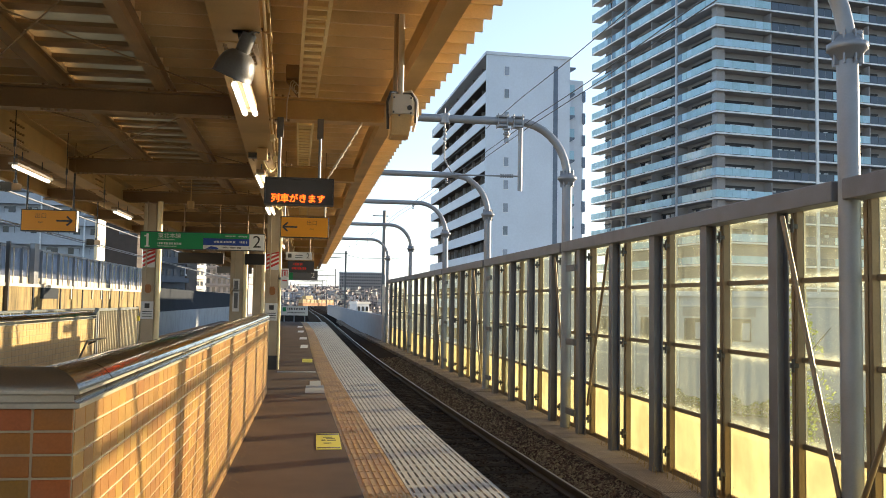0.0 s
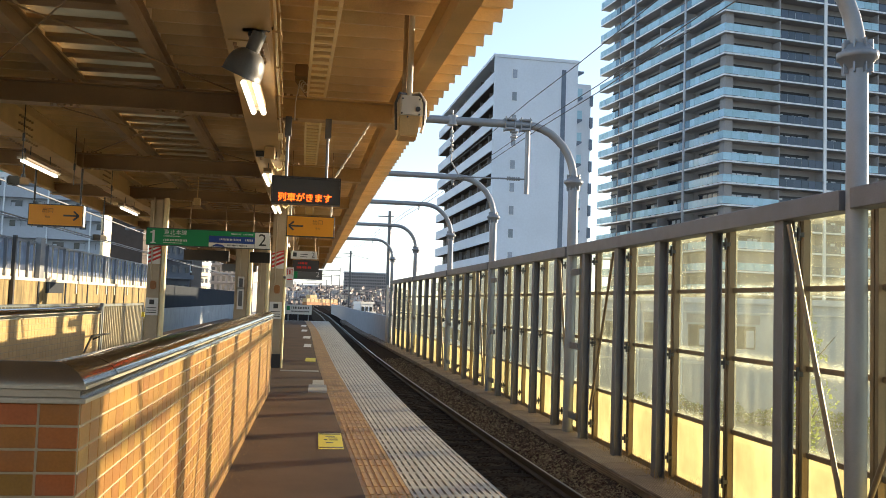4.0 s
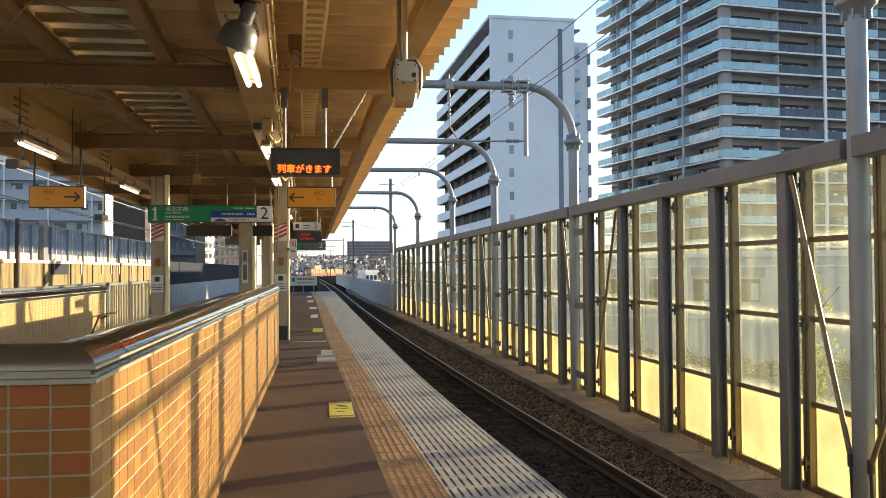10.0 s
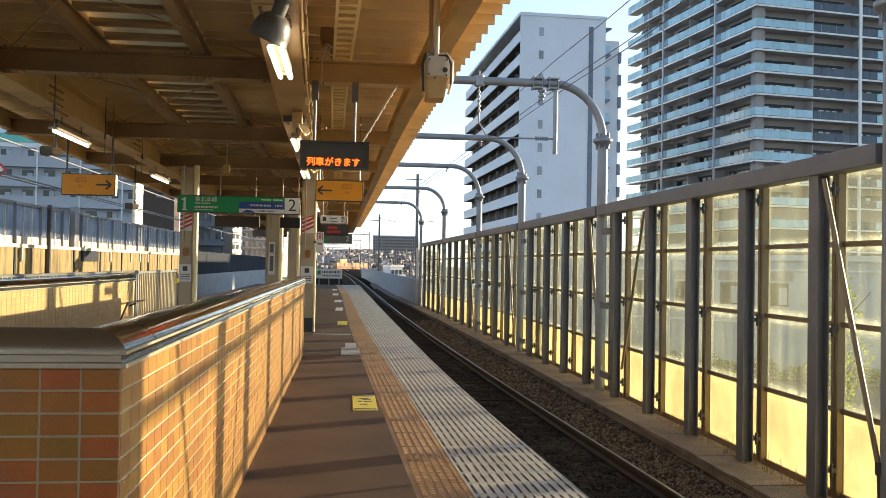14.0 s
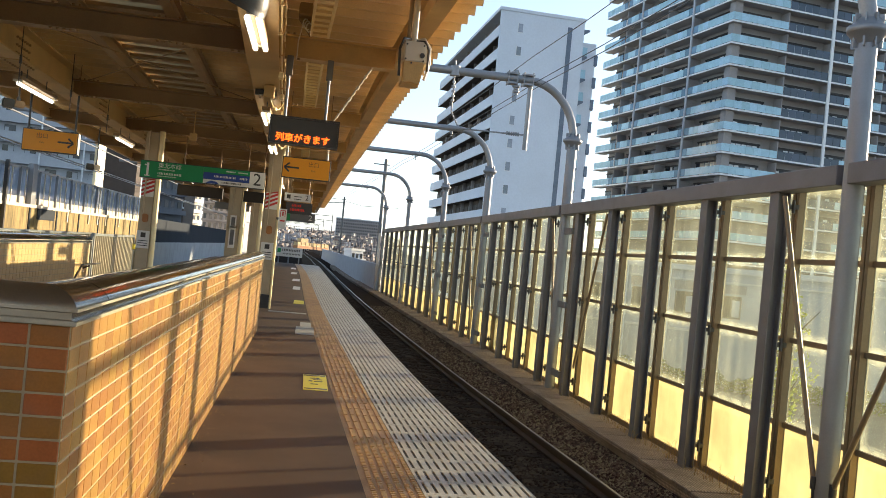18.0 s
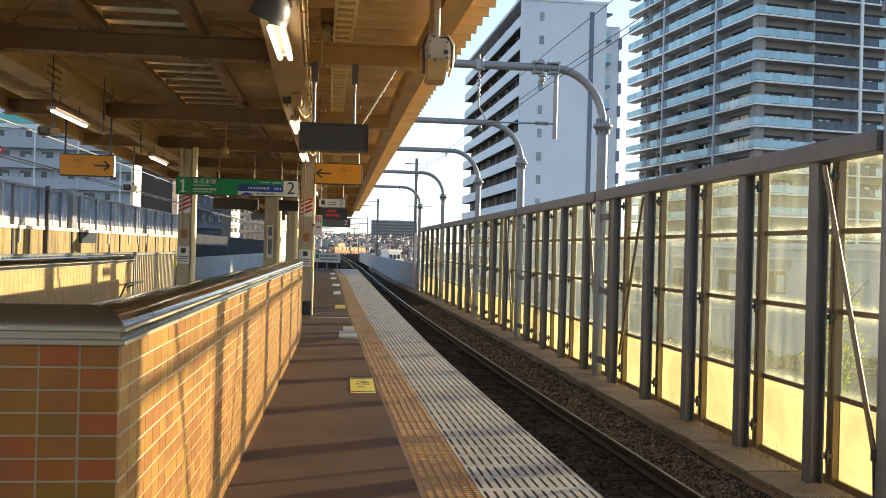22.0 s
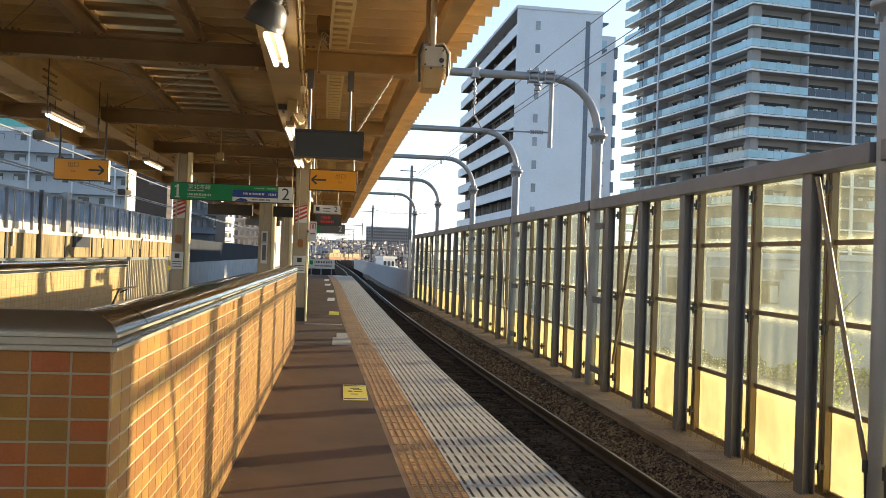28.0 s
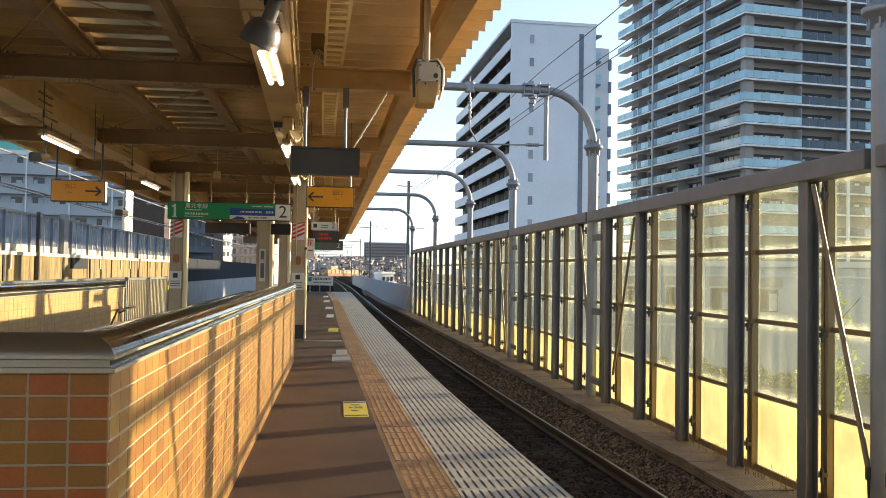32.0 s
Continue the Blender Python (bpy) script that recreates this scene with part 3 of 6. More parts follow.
# ballast shoulder: real stones near, relief further on
bm = B()
ys = steps(-4, 90, 0.3)
rows = []
for y in ys:
    a, b = RAIL(y) + 0.07, SLAB_IN(y) + 0.02
    rows.append([bm.verts.new((a + (b - a) * k / 12, y, -1.13 + 0.1 * (k / 12) + random.uniform(-0.012, 0.012))) for k in range(13)])
for a, b in zip(rows, rows[1:]):
    for k in range(12):
        bm.faces.new((a[k], a[k + 1], b[k + 1], b[k]))
# sheet coloured darker than its stones to paint shade into the gaps
one("ballast", bm, M["darkstone"], "dark brown ballast sheet between rail and walkway, gap shade painted in", "ballast", kind="stuff")
verts, faces = [], []
rs = random.Random(4)
for i in range(22000):
    y = 6 + 34 * rs.random() ** 1.8
    a, b = RAIL(y) + 0.08, SLAB_IN(y) - 0.01
    x = a + (b - a) * rs.random()
    k = (x - RAIL(y) - 0.07) / (SLAB_IN(y) - RAIL(y) - 0.07)
    z, s = -1.125 + 0.085 * k, rs.uniform(0.014, 0.036)
    i0 = len(verts)
    for dx, dy, dz in ((1, 0, 0), (-1, 0, 0), (0, 1, 0), (0, -1, 0), (0, 0, 1), (0, 0, -1)):
        j = s * rs.uniform(0.7, 1.3)
        verts.append((x + dx * j + rs.uniform(-0.3, 0.3) * s, y + dy * j + rs.uniform(-0.3, 0.3) * s, z + dz * j * 0.8))
    for f in ((0, 2, 4), (2, 1, 4), (1, 3, 4), (3, 0, 4), (2, 0, 5), (1, 2, 5), (3, 1, 5), (0, 3, 5)):
        faces.append(tuple(i0 + q for q in f))
me = bpy.data.meshes.new("ballast_stones")
me.from_pydata(verts, [], faces)
me.materials.append(M["ballast"])
tagged(new("ballast_stones", me), "loose angular brown ballast stones beside the rail", "ballast", kind="stuff")

bm = B()
rows = []
for y in steps(-4, 90, 0.35) + steps(93, 290, 3):
    rows.append([bm.verts.new((RAIL(y) + 0.06 - 2.6 * k / 18, y, -1.168 + random.uniform(-0.014, 0.014))) for k in range(19)])
for a, b in zip(rows, rows[1:]):
    for k in range(18):
        bm.faces.new((a[k], a[k + 1], b[k + 1], b[k]))
one("track_ballast", bm, M["darkstone"], "dark ballast filling the track between the sleepers", "ballast", kind="stuff")
verts, faces = [], []
for i in range(15000):
    y = 5 + 40 * rs.random() ** 1.7
    x, s = RAIL(y) - 0.07 - 1.75 * rs.random(), rs.uniform(0.014, 0.034)
    i0 = len(verts)
    for dx, dy, dz in ((1, 0, 0), (-1, 0, 0), (0, 1, 0), (0, -1, 0), (0, 0, 1), (0, 0, -1)):
        j = s * rs.uniform(0.7, 1.3)
        verts.append((x + dx * j + rs.uniform(-0.3, 0.3) * s, y + dy * j + rs.uniform(-0.3, 0.3) * s, -1.163 + dz * j * 0.6))
    for f in ((0, 2, 4), (2, 1, 4), (1, 3, 4), (3, 0, 4), (2, 0, 5), (1, 2, 5), (3, 1, 5), (0, 3, 5)):
        faces.append(tuple(i0 + q for q in f))
me = bpy.data.meshes.new("track_stones")
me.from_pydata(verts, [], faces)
me.materials.append(M["darkstone"])
tagged(new("track_stones", me), "loose dark stones lying between the rails", "ballast", kind="stuff")

# unseen wall added to block sky from behind and tone the cap's reflection
bm = B()
box(bm, -5.7, 1.72, -9.2, -9.0, 0.0, 3.9)
one("wall_back", bm, M["taupe"], "plain taupe wall added out of view behind, blocks sky light", "wall", kind="structure")
# ---- stairwell: tiled walls with a rounded steel cap ----
WT = 1.168
bm = B()
box(bm, WALL_X - WALL_T, WALL_X - 0.003, WALL_Y0 + 0.003, WALL_Y1, 0, WT)
wall_long = one("wall_stair_long", bm, M["grout"], "stairwell wall clad in orange-brown tiles, sunlit along the platform", "wall", kind="structure")
bm = B()
box(bm, STAIR_X - 0.4, WALL_X - WALL_T, WALL_Y0 + 0.003, WALL_Y0 + WALL_T, 0, WT)
wall_end = one("wall_stair_end", bm, M["grout"], "shaded stairwell end wall clad in red-brown tiles", "wall", kind="structure")
bm = B()
box(bm, STAIR_X - WALL_T, STAIR_X - 0.003, WALL_Y0 + WALL_T, FAR_END, -5, WT)
wall_far = one("wall_stair_far", bm, M["grout"], "inner stairwell wall clad in pale cream tiles", "wall", kind="structure")
bm = B()
box(bm, WALL_X - WALL_T, WALL_X - 0.02, WALL_Y0 + 0.02, WALL_Y1, -5, -0.002)
box(bm, STAIR_X, WALL_X - WALL_T, WALL_Y0 + 0.02, WALL_Y0 + WALL_T, -5, -0.002)
part("lower_wall", bm, M["conc"], wall_long, "plain concrete wall below the platform")
# unseen dark lining, added to lessen light bounced onto the far stair wall
bm = B()
box(bm, WALL_X - WALL_T - 0.012, WALL_X - WALL_T, WALL_Y0 + WALL_T, WALL_Y1, 0, WT - 0.01)
box(bm, STAIR_X, WALL_X - WALL_T - 0.012, WALL_Y0 + WALL_T, WALL_Y0 + WALL_T + 0.012, 0, WT - 0.01)
part("inner_cladding", bm, M["tile_red"], wall_long, "unseen red-brown cladding added on the stair side to cut bounced light")

CAP = [(0.006, WT - 0.006), (0.01, WT + 0.002), (0.01, WT + 0.01), (-0.006, WT + 0.012), (-0.006, WT + 0.033), (0.01, WT + 0.036), (0.012, WT + 0.04), (0.012, WT + 0.05), (0.002, WT + 0.066), (-0.016, WT + 0.084), (-0.045, WT + 0.1), (-0.085, WT + 0.11), (-0.13, WT + 0.11), (-0.175, WT + 0.097), (-0.205, WT + 0.074), (-0.218, WT + 0.042), (-0.22, WT - 0.006)]


def cap(name, path, label):
    """Steel capping whose outer face follows the path of (x, y, outward nx, ny)."""
    bm = B()
    rings = [[bm.verts.new((x + nx * o, y + ny * o, z)) for o, z in CAP] for x, y, nx, ny in path]
    n = len(CAP)
    for a, b in zip(rings, rings[1:]):
        for k in range(n):
            f = bm.faces.new((a[k], a[(k + 1) % n], b[(k + 1) % n], b[k]))
            f.smooth = True
    for f in (bm.faces.new(rings[0]), bm.faces.new(rings[-1])):
        for e in f.edges:
            e.smooth = False
    for a, b in zip(rings, rings[1:]):
        for k in (0, 1, 2, 3, 4, 5, 6, 16):
            bm.edges.get((a[k], b[k])).smooth = False
    return part(name, bm, M["brushed"] if len(path) == 2 else M["chrome"], None, label)


c1 = cap("wall_cap", [(STAIR_X - 0.4, WALL_Y0, 0, -1), (WALL_X, WALL_Y0, 1, -1)], "")
tagged(c1, "brushed stainless rounded wall cap on the end wall", "wall cap", kind="structure")
c2 = cap("wall_cap", [(WALL_X, WALL_Y0, 1, -1)] + [(WALL_X, y, 1, 0) for y in (WALL_Y0 + 0.4, 6, 10, WALL_Y1)], "")
tagged(c2, "polished stainless rounded wall cap mirroring the sky", "wall cap", kind="structure")
for z0, z1 in ((-0.004, 0.008), (0.038, 0.047)):
    bm = B()
    box(bm, STAIR_X - 0.4, WALL_X + 0.016, WALL_Y0 - 0.016, WALL_Y0, WT + z0, WT + z1)
    part("trim_strip", bm, M["trimsteel"], c1, "pale steel trim strip")
    bm = B()
    box(bm, WALL_X, WALL_X + 0.016, WALL_Y0 + 0.002, WALL_Y1, WT + z0, WT + z1)
    part("trim_strip", bm, M["trimsteel"], c2, "pale steel trim strip")
for y in (WALL_Y0 + 0.42, 5.4, 8.2, 11.0):
    bm = B()
    r = [[bm.verts.new((WALL_X + o * 1.02 + 0.001, y + d, z + 0.0015)) for o, z in CAP] for d in (0, 0.012)]
    for k in range(len(CAP)):
        bm.faces.new((r[0][k], r[0][(k + 1) % len(CAP)], r[1][(k + 1) % len(CAP)], r[1][k]))
    part("seam", bm, M["chrome"], c2)
c3 = cap("wall_cap", [(STAIR_X, y, 1, 0) for y in (WALL_Y0 + 0.25, 8.0, FAR_END)], "")
tagged(c3, "dull stainless rounded wall cap on the inner stair wall", "wall cap", kind="structure")
for z0, z1 in ((-0.004, 0.008), (0.038, 0.047)):
    bm = B()
    box(bm, STAIR_X, STAIR_X + 0.016, WALL_Y0 + 0.26, FAR_END, WT + z0, WT + z1)
    part("trim_strip", bm, M["trimsteel"], c3, "pale steel trim strip")
bm = B()
box(bm, STAIR_X - 0.03, STAIR_X + 0.02, FAR_END, FAR_END + 0.05, 0.0, WT + 0.1)
part("end_trim", bm, M["galv"], c3, "grey steel end trim")

stair = thing("stairs", "grey concrete stairs going down from the platform", "stairs", kind="structure")
for i in range(30):
    bm = B()
    box(bm, STAIR_X, WALL_X - WALL_T, WALL_Y1 - 0.3 * (i + 1), WALL_Y1 - 0.3 * i + 0.02, -0.17 * (i + 1) - 0.3, -0.17 * (i + 1))
    part("step", bm, M["conc"], stair)
handrail = thing("handrail", "dark steel stair handrail on wall brackets", "handrail")
bm = B()
tube(bm, [(STAIR_X + 0.1, 14.3, 0.86), (STAIR_X + 0.1, 13.2, 0.86), (STAIR_X + 0.1, 5.6, 0.86 - 7.6 * 0.567)], 0.014)
part("rail", bm, M["dark"], handrail)
for y in (13.7, 12.4, 10.6):
    bm = B()
    tube(bm, [(STAIR_X - 0.02, y, 0.78 - max(0, 13.2 - y) * 0.567), (STAIR_X + 0.1, y, 0.84 - max(0, 13.2 - y) * 0.567)], 0.012)
    part("bracket", bm, M["dark"], handrail)

# bar fence beyond the stairhead
fence = thing("bar_fence", "pale steel bar fence at the stairhead, sunlit", "fence")
for z in (0.12, 1.3):
    bm = B()
    box(bm, STAIR_X - 0.025, STAIR_X + 0.025, FAR_END + 0.1, 17.3, z - 0.02, z + 0.02)
    part("bar_rail", bm, M["galv"], fence)
bm = B()
bar_me = mesh_of("bar", box(bm, -0.02, 0.02, -0.011, 0.011, 0.12, 1.3), M["barpaint"])
for i in range(26):
    piece("bar", bar_me, fence, STAIR_X, FAR_END + 0.16 + i * 0.122, 0)
for y in (FAR_END + 0.11, 17.28):
    bm = B()
    box(bm, STAIR_X - 0.025, STAIR_X + 0.025, y - 0.025, y + 0.025, 0, 1.33)
    part("end_post", bm, M["galv"], fence)
bm = B()
box(bm, STAIR_X - 0.12, STAIR_X + 0.0, 17.2, 17.25, 1.17, 1.3)
part("latch_box", bm, M["dark"], fence, "small dark box on the end post")
bm = B()
box(bm, STAIR_X - 0.0, STAIR_X + 0.06, 17.2, 17.25, 1.06, 1.15)
part("tag", bm, M["yellow"], fence, "yellow tag")
back_fence = thing("bar_fence", "pale steel bar fence running close behind the stair wall", "fence")
for z in (0.12, 1.3):
    bm = B()
    box(bm, STAIR_X - 0.345, STAIR_X - 0.295, 5.0, 15.6, z - 0.015, z + 0.015)
    part("bar_rail", bm, M["galv"], back_fence)
for i in range(87):
    piece("bar", bar_me, back_fence, STAIR_X - 0.32, 5.06 + i * 0.122, 0.012)

# ---- noise fence on the right: posts, beams, panel frames, sheets ----
POLES = (7.52, 16.61, 24.07, 31.18, 40.57, 50.47)
POSTS = [-28.0 + 1.76 * i for i in range(16)] + [0.5, 2.15, 3.8, 5.48, 8.79, 10.47, 12.16, 13.9, 15.66, 17.5, 19.3, 21.05, 22.85, 25.9, 27.8, 29.6, 32.9, 34.75, 36.65, 38.6, 42.4, 44.4, 46.4, 48.4]
POSTS = [y for y in POSTS if all(abs(y - p) > 0.3 for p in POLES)]
TOP, FOOT = 2.72, -0.93
ROWS = (-0.875, 0.02, 0.938, 1.796, 2.58)
noise_fence = thing("noise_fence", "tall grey steel trackside noise fence with hazy plastic panels", "fence")
post_h = B()
H_PROF = [(-0.07, -0.09), (-0.057, -0.09), (-0.057, -0.008), (0.057, -0.008), (0.057, -0.09), (0.07, -0.09), (0.07, 0.09), (0.057, 0.09), (0.057, 0.008), (-0.057, 0.008), (-0.057, 0.09), (-0.07, 0.09)]
ra, rb = ([post_h.verts.new((x, y, z)) for x, y in H_PROF] for z in (FOOT - 0.06, TOP - 0.2))
post_h.faces.new(ra), post_h.faces.new(rb)
for k in range(12):
    post_h.faces.new((ra[k], ra[(k + 1) % 12], rb[(k + 1) % 12], rb[k]))
post_me = mesh_of("post", post_h, M["grey"])
bm = B()
box(bm, 0.06, 0.19, -0.07, 0.03, -0.025, 0.025)
tube(bm, [(0.12, -0.075, 0.075), (0.12, -0.075, -0.07)], 0.018, 6)
tube(bm, [(0.1, 0.05, 0.05), (0.1, 0.05, -0.08)], 0.014, 6)
clip_me = mesh_of("clamp", bm, M["dark"])
for y in POSTS:
    p = piece("post", post_me, noise_fence, FENCE(y), y, 0)
    for z in (ROWS[1] - 0.62, ROWS[2] - 0.06, ROWS[4] - 0.2):
        if y < 34:
            piece("clamp", clip_me, p, 0.0, 0.0, z)
ends = [-28.0] + list(POLES)
for a, b in zip(ends, ends[1:]):
    bm = B()
    loft(bm, [(-0.11, TOP - 0.2), (0.11, TOP - 0.2), (0.11, TOP), (-0.11, TOP)], steps(a + 0.12, b - 0.05, 3), FENCE)
    bmesh.ops.bevel(bm, geom=bm.edges[:], offset=0.008, segments=1, affect="EDGES")
    part("top_beam", bm, M["grey"], noise_fence)
allp = sorted(POSTS + list(POLES))
for a, b in zip(allp, allp[1:]):
    pa, pb = a, b
    f = lambda y: FENCE(y) + 0.26
    bm = B()
    for z in ROWS:
        loft(bm, [(-0.03, z - 0.028), (0.03, z - 0.028), (0.03, z + 0.028), (-0.03, z + 0.028)], [pa, pb], f)
    for y in (pa + 0.036, pb - 0.036):
        box(bm, f(y) - 0.075, f(y) + 0.025, y - 0.026, y + 0.026, ROWS[0], ROWS[-1] + 0.05)
    part("panel_frame", bm, M["bronze"], noise_fence)
    for i, (z0, z1) in enumerate(zip(ROWS, ROWS[1:])):
        bm = B()
        loft(bm, [(0, z0 + 0.02), (0, z1 - 0.02)], [pa + 0.05, pb - 0.05], f, closed=False)
        part("pane", bm, M["pane_lo"] if i == 0 else M["pane_hi"], noise_fence)
    bm = B()
    loft(bm, [(-0.03, FOOT), (0.03, FOOT), (0.03, ROWS[0] - 0.02), (-0.03, ROWS[0] - 0.02)], [pa, pb], f)
    part("kick_plate", bm, M["bronze"], noise_fence)
for y0, y1 in ((8.53, 7.57), (5.87, 7.27), (14.05, 15.16), (17.34, 16.55), (25.55, 24.3), (32.8, 31.4), (42.3, 40.8)):
    bm = B()
    xa, xb = (4.9, 4.91) if y0 < 20 else (FENCE(y0) - 0.08, FENCE(y1) - 0.09)
    tube(bm, [(xa, y0, 2.46), (xb, y1, -0.3 if y0 < 20 else FOOT + 0.15)], 0.026, 8)
    brace = part("brace", bm, M["bronze"], noise_fence, "diagonal round steel brace")
    if y0 < 9:
        bm = B()
        tube(bm, [(xb, y1, -0.25), (xb, y1, -0.37)], 0.034, 8)
        tube(bm, [(xb, y1, -0.37), (xb + 0.02, y1, FOOT + 0.03)], 0.018, 8)
        part("turnbuckle", bm, M["dark"], brace, "dark turnbuckle and foot rod")

# ---- bent catenary poles ----
RIB = [mesh_of("rib", box(B(), 0.09, 0.14, -0.008, 0.008, 3.82, 4.14), M["galv"])]


def bent_pole(y, zb=5.08, r=0.1):
    x = FENCE(y) + 0.0
    t = thing("catenary_pole", "grey steel catenary pole bent over the track, flanged joint", "catenary pole", (x, y, 0), group="catenary poles")
    bm = B()
    tube(bm, [(0, 0, FOOT - 0.05), (0, 0, 4.0)], r, 16)
    part("shaft", bm, M["galv"], t)
    bm = B()
    tube(bm, [(0, 0, 3.86), (0, 0, 3.96), (0, 0, 3.965), (0, 0, 4.02), (0, 0, 4.025), (0, 0, 4.1)], [r + 0.005, r + 0.075, r + 0.09, r + 0.09, r + 0.06, r + 0.005], 16)
    fl = part("flange", bm, M["galv"], t)
    for k in range(8):
        piece("rib", RIB[0], fl, 0, 0, 0, k * math.pi / 4)
    bm = B()
    arc = [(-1.0 + 1.0 * math.cos(a), 0, 4.0 + (zb - 4.0) * math.sin(a)) for a in (math.pi / 2 * k / 9 for k in range(10))]
    tube(bm, arc + [(-2.2, 0, zb), (-15.0, 0, zb)], 0.08, 14)
    part("bent_arm", bm, M["galv"], t)
    if 10 < y < 20:
        bm = B()
        tube(bm, [(-0.96, 0, zb - 0.06), (-0.96, 0, zb - 1.37)], 0.045, 10)
        part("drop_tube", bm, M["galv"], t)
        bm = B()
        tube(bm, [(-0.96, 0, zb - 1.08), (-2.3, 0, zb - 1.1)], 0.016, 8)
        for k in range(6):
            tube(bm, [(-1.1 - 0.045 * k, 0, zb - 1.082), (-1.125 - 0.045 * k, 0, zb - 1.082)], 0.04, 8)
        part("strut", bm, M["galv"], t, "thin strut with an insulator string")
        for x in (-1.02, -1.33):
            bm = B()
            box(bm, x - 0.12, x + 0.12, -0.1, 0.1, zb + 0.07, zb + 0.1), box(bm, x - 0.1, x + 0.1, -0.1, 0.1, zb - 0.12, zb - 0.08)
            for q in (-0.09, 0.09):
                tube(bm, [(x + q, 0.09, zb - 0.14), (x + q, 0.09, zb + 0.13)], 0.012, 6)
                tube(bm, [(x + q, -0.09, zb - 0.14), (x + q, -0.09, zb + 0.13)], 0.012, 6)
            part("saddle", bm, M["galv"], t, "bolted clamp saddle")
        bm = B()
        for k in range(4):
            tube(bm, [(-1.24, 0, zb - 0.14 - k * 0.05), (-1.24, 0, zb - 0.17 - k * 0.05)], (0.08, 0.05, 0.07, 0.04)[k], 10)
        part("insulator", bm, M["galv"], t)
        bm = B()
        tube(bm, [(-2.47, 0, zb + 0.2), (-2.47, 0, zb - 0.3), (-2.47, 0, zb - 0.8), (-2.32, 0, zb - 1.06)], 0.014, 6)
        tube(bm, [(-2.47, 0, zb + 0.09), (-2.47, 0, zb - 0.1)], 0.1, 12)
        for k in range(5):
            tube(bm, [(-2.47, 0, zb - 0.2 - 0.09 * k), (-2.47, 0, zb - 0.24 - 0.09 * k)], 0.035, 8)
        part("dropper", bm, M["galv"], t, "hanger with insulators")
    else:
        bm = B()
        for k in range(3):
            tube(bm, [(-1.2, 0, zb - 0.09 - k * 0.05), (-1.2, 0, zb - 0.12 - k * 0.05)], 0.05 - 0.008 * k, 10)
        part("insulator", bm, M["galv"], t)
    for z in (-0.55, 0.78, 2.2) if y > 10 else ():
        bm = B()
        box(bm, -0.03, 0.03, -0.6, -0.1, z - 0.06, z + 0.06)
        part("bracket", bm, M["grey"], t)
    return t


for y in POLES:
    bent_pole(y)
wires = thing("overhead_wires", "thin dark overhead wires along the track", "wires", kind="stuff")
for x0, sl, z, y1 in ((4.02, 0.0385, 5.6, 26), (4.04, 0.045, 5.04, 58), (4.065, 0.043, 4.94, 58)):
    bm = B()
    tube(bm, [(x0 + sl * (16.8 - y), y, z - 0.04 * math.sin(y * 0.37) ** 2) for y in steps(-20, y1, 3)], 0.008, 5)
    part("wire", bm, M["dark"], wires)
for x, z in ((-7.3, 4.0), (-7.3, 4.75), (-8.3, 4.35), (-8.9, 3.6), (-8.0, 5.1), (-7.6, 3.35), (-8.6, 5.6)):
    bm = B()
    tube(bm, [(x, y, z - (0.25 * math.sin(y * 0.35) ** 2 if z > 4.5 else 0)) for y in steps(-4, 140, 4)], 0.022, 5)
    part("wire", bm, M["galv"], wires, "sunlit overhead contact wire")

# ---- canopy ----
ZB = 3.55  # underside of the beams
ROOF = 4.0
BEAMS = [-29, -24.3, -19.5, -14.7, -9.8, -4.9, 0.1, 5.0, 10.0, 15.1, 19.5, 24.0, 28.8, 33.8, 38.8, 43.8, 48.8, 53.8, 58.8]
canopy = thing("platform_canopy", "cream-painted steel platform canopy with folded sheet roof", "canopy")


def i_prof(w, z0, h, t=0.018, s=0.007):
    u, b, c = w / 2, z0 + t, z0 + h - t
    return [(-u, z0), (u, z0), (u, b), (s, b), (s, c), (u, c), (u, z0 + h), (-u, z0 + h), (-u, c), (-s, c), (-s, b), (-u, b)]


def ibeam_x(x0, x1, y, z0, h, w=0.2):
    bm = B()
    ra, rb = ([bm.verts.new((x, y + a, z)) for a, z in i_prof(w, z0, h)] for x in (x0, x1))
    bm.faces.new(ra), bm.faces.new(rb)
    for k in range(12):
        bm.faces.new((ra[k], ra[(k + 1) % 12], rb[(k + 1) % 12], rb[k]))
    return bm


def ibeam_y(xo, y0, y1, z0, h, w=0.3):
    bm = B()
    return loft(bm, [(xo + a, z) for a, z in i_prof(w, z0, h)], steps(y0, y1, 2.5), CANOPY)


bm = B()
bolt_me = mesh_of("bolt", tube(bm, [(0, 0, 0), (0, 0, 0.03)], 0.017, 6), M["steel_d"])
for y in BEAMS:
    d = CANOPY(y)
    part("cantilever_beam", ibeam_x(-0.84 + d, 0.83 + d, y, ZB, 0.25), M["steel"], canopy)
    # inner half of the same cream beam, darkened in colour for shade
    beam = part("cross_beam", ibeam_x(-5.5 + d, -0.84 + d, y, ZB, 0.25), M["steel_d"], canopy, "cross beam inside the girder, its shade painted in as brown")
    if 4 < y < 20:
        for x in (-4.15, -3.65, -2.78, -1.66, -0.85, -0.4):
            for yy, z in ((-0.06, ZB - 0.02), (-0.06, ZB + 0.25)):
                for k in range(5):
                    piece("bolt", bolt_me, beam, x + d - 0.14 + 0.07 * k, y + yy, z)
part("girder", ibeam_y(-0.66, -30, 60, ZB - 0.05, 0.42, 0.36), M["steel"], canopy)
part("girder", ibeam_y(-3.9, -30, 60, ZB - 0.05, 0.42, 0.32), M["steel"], canopy)
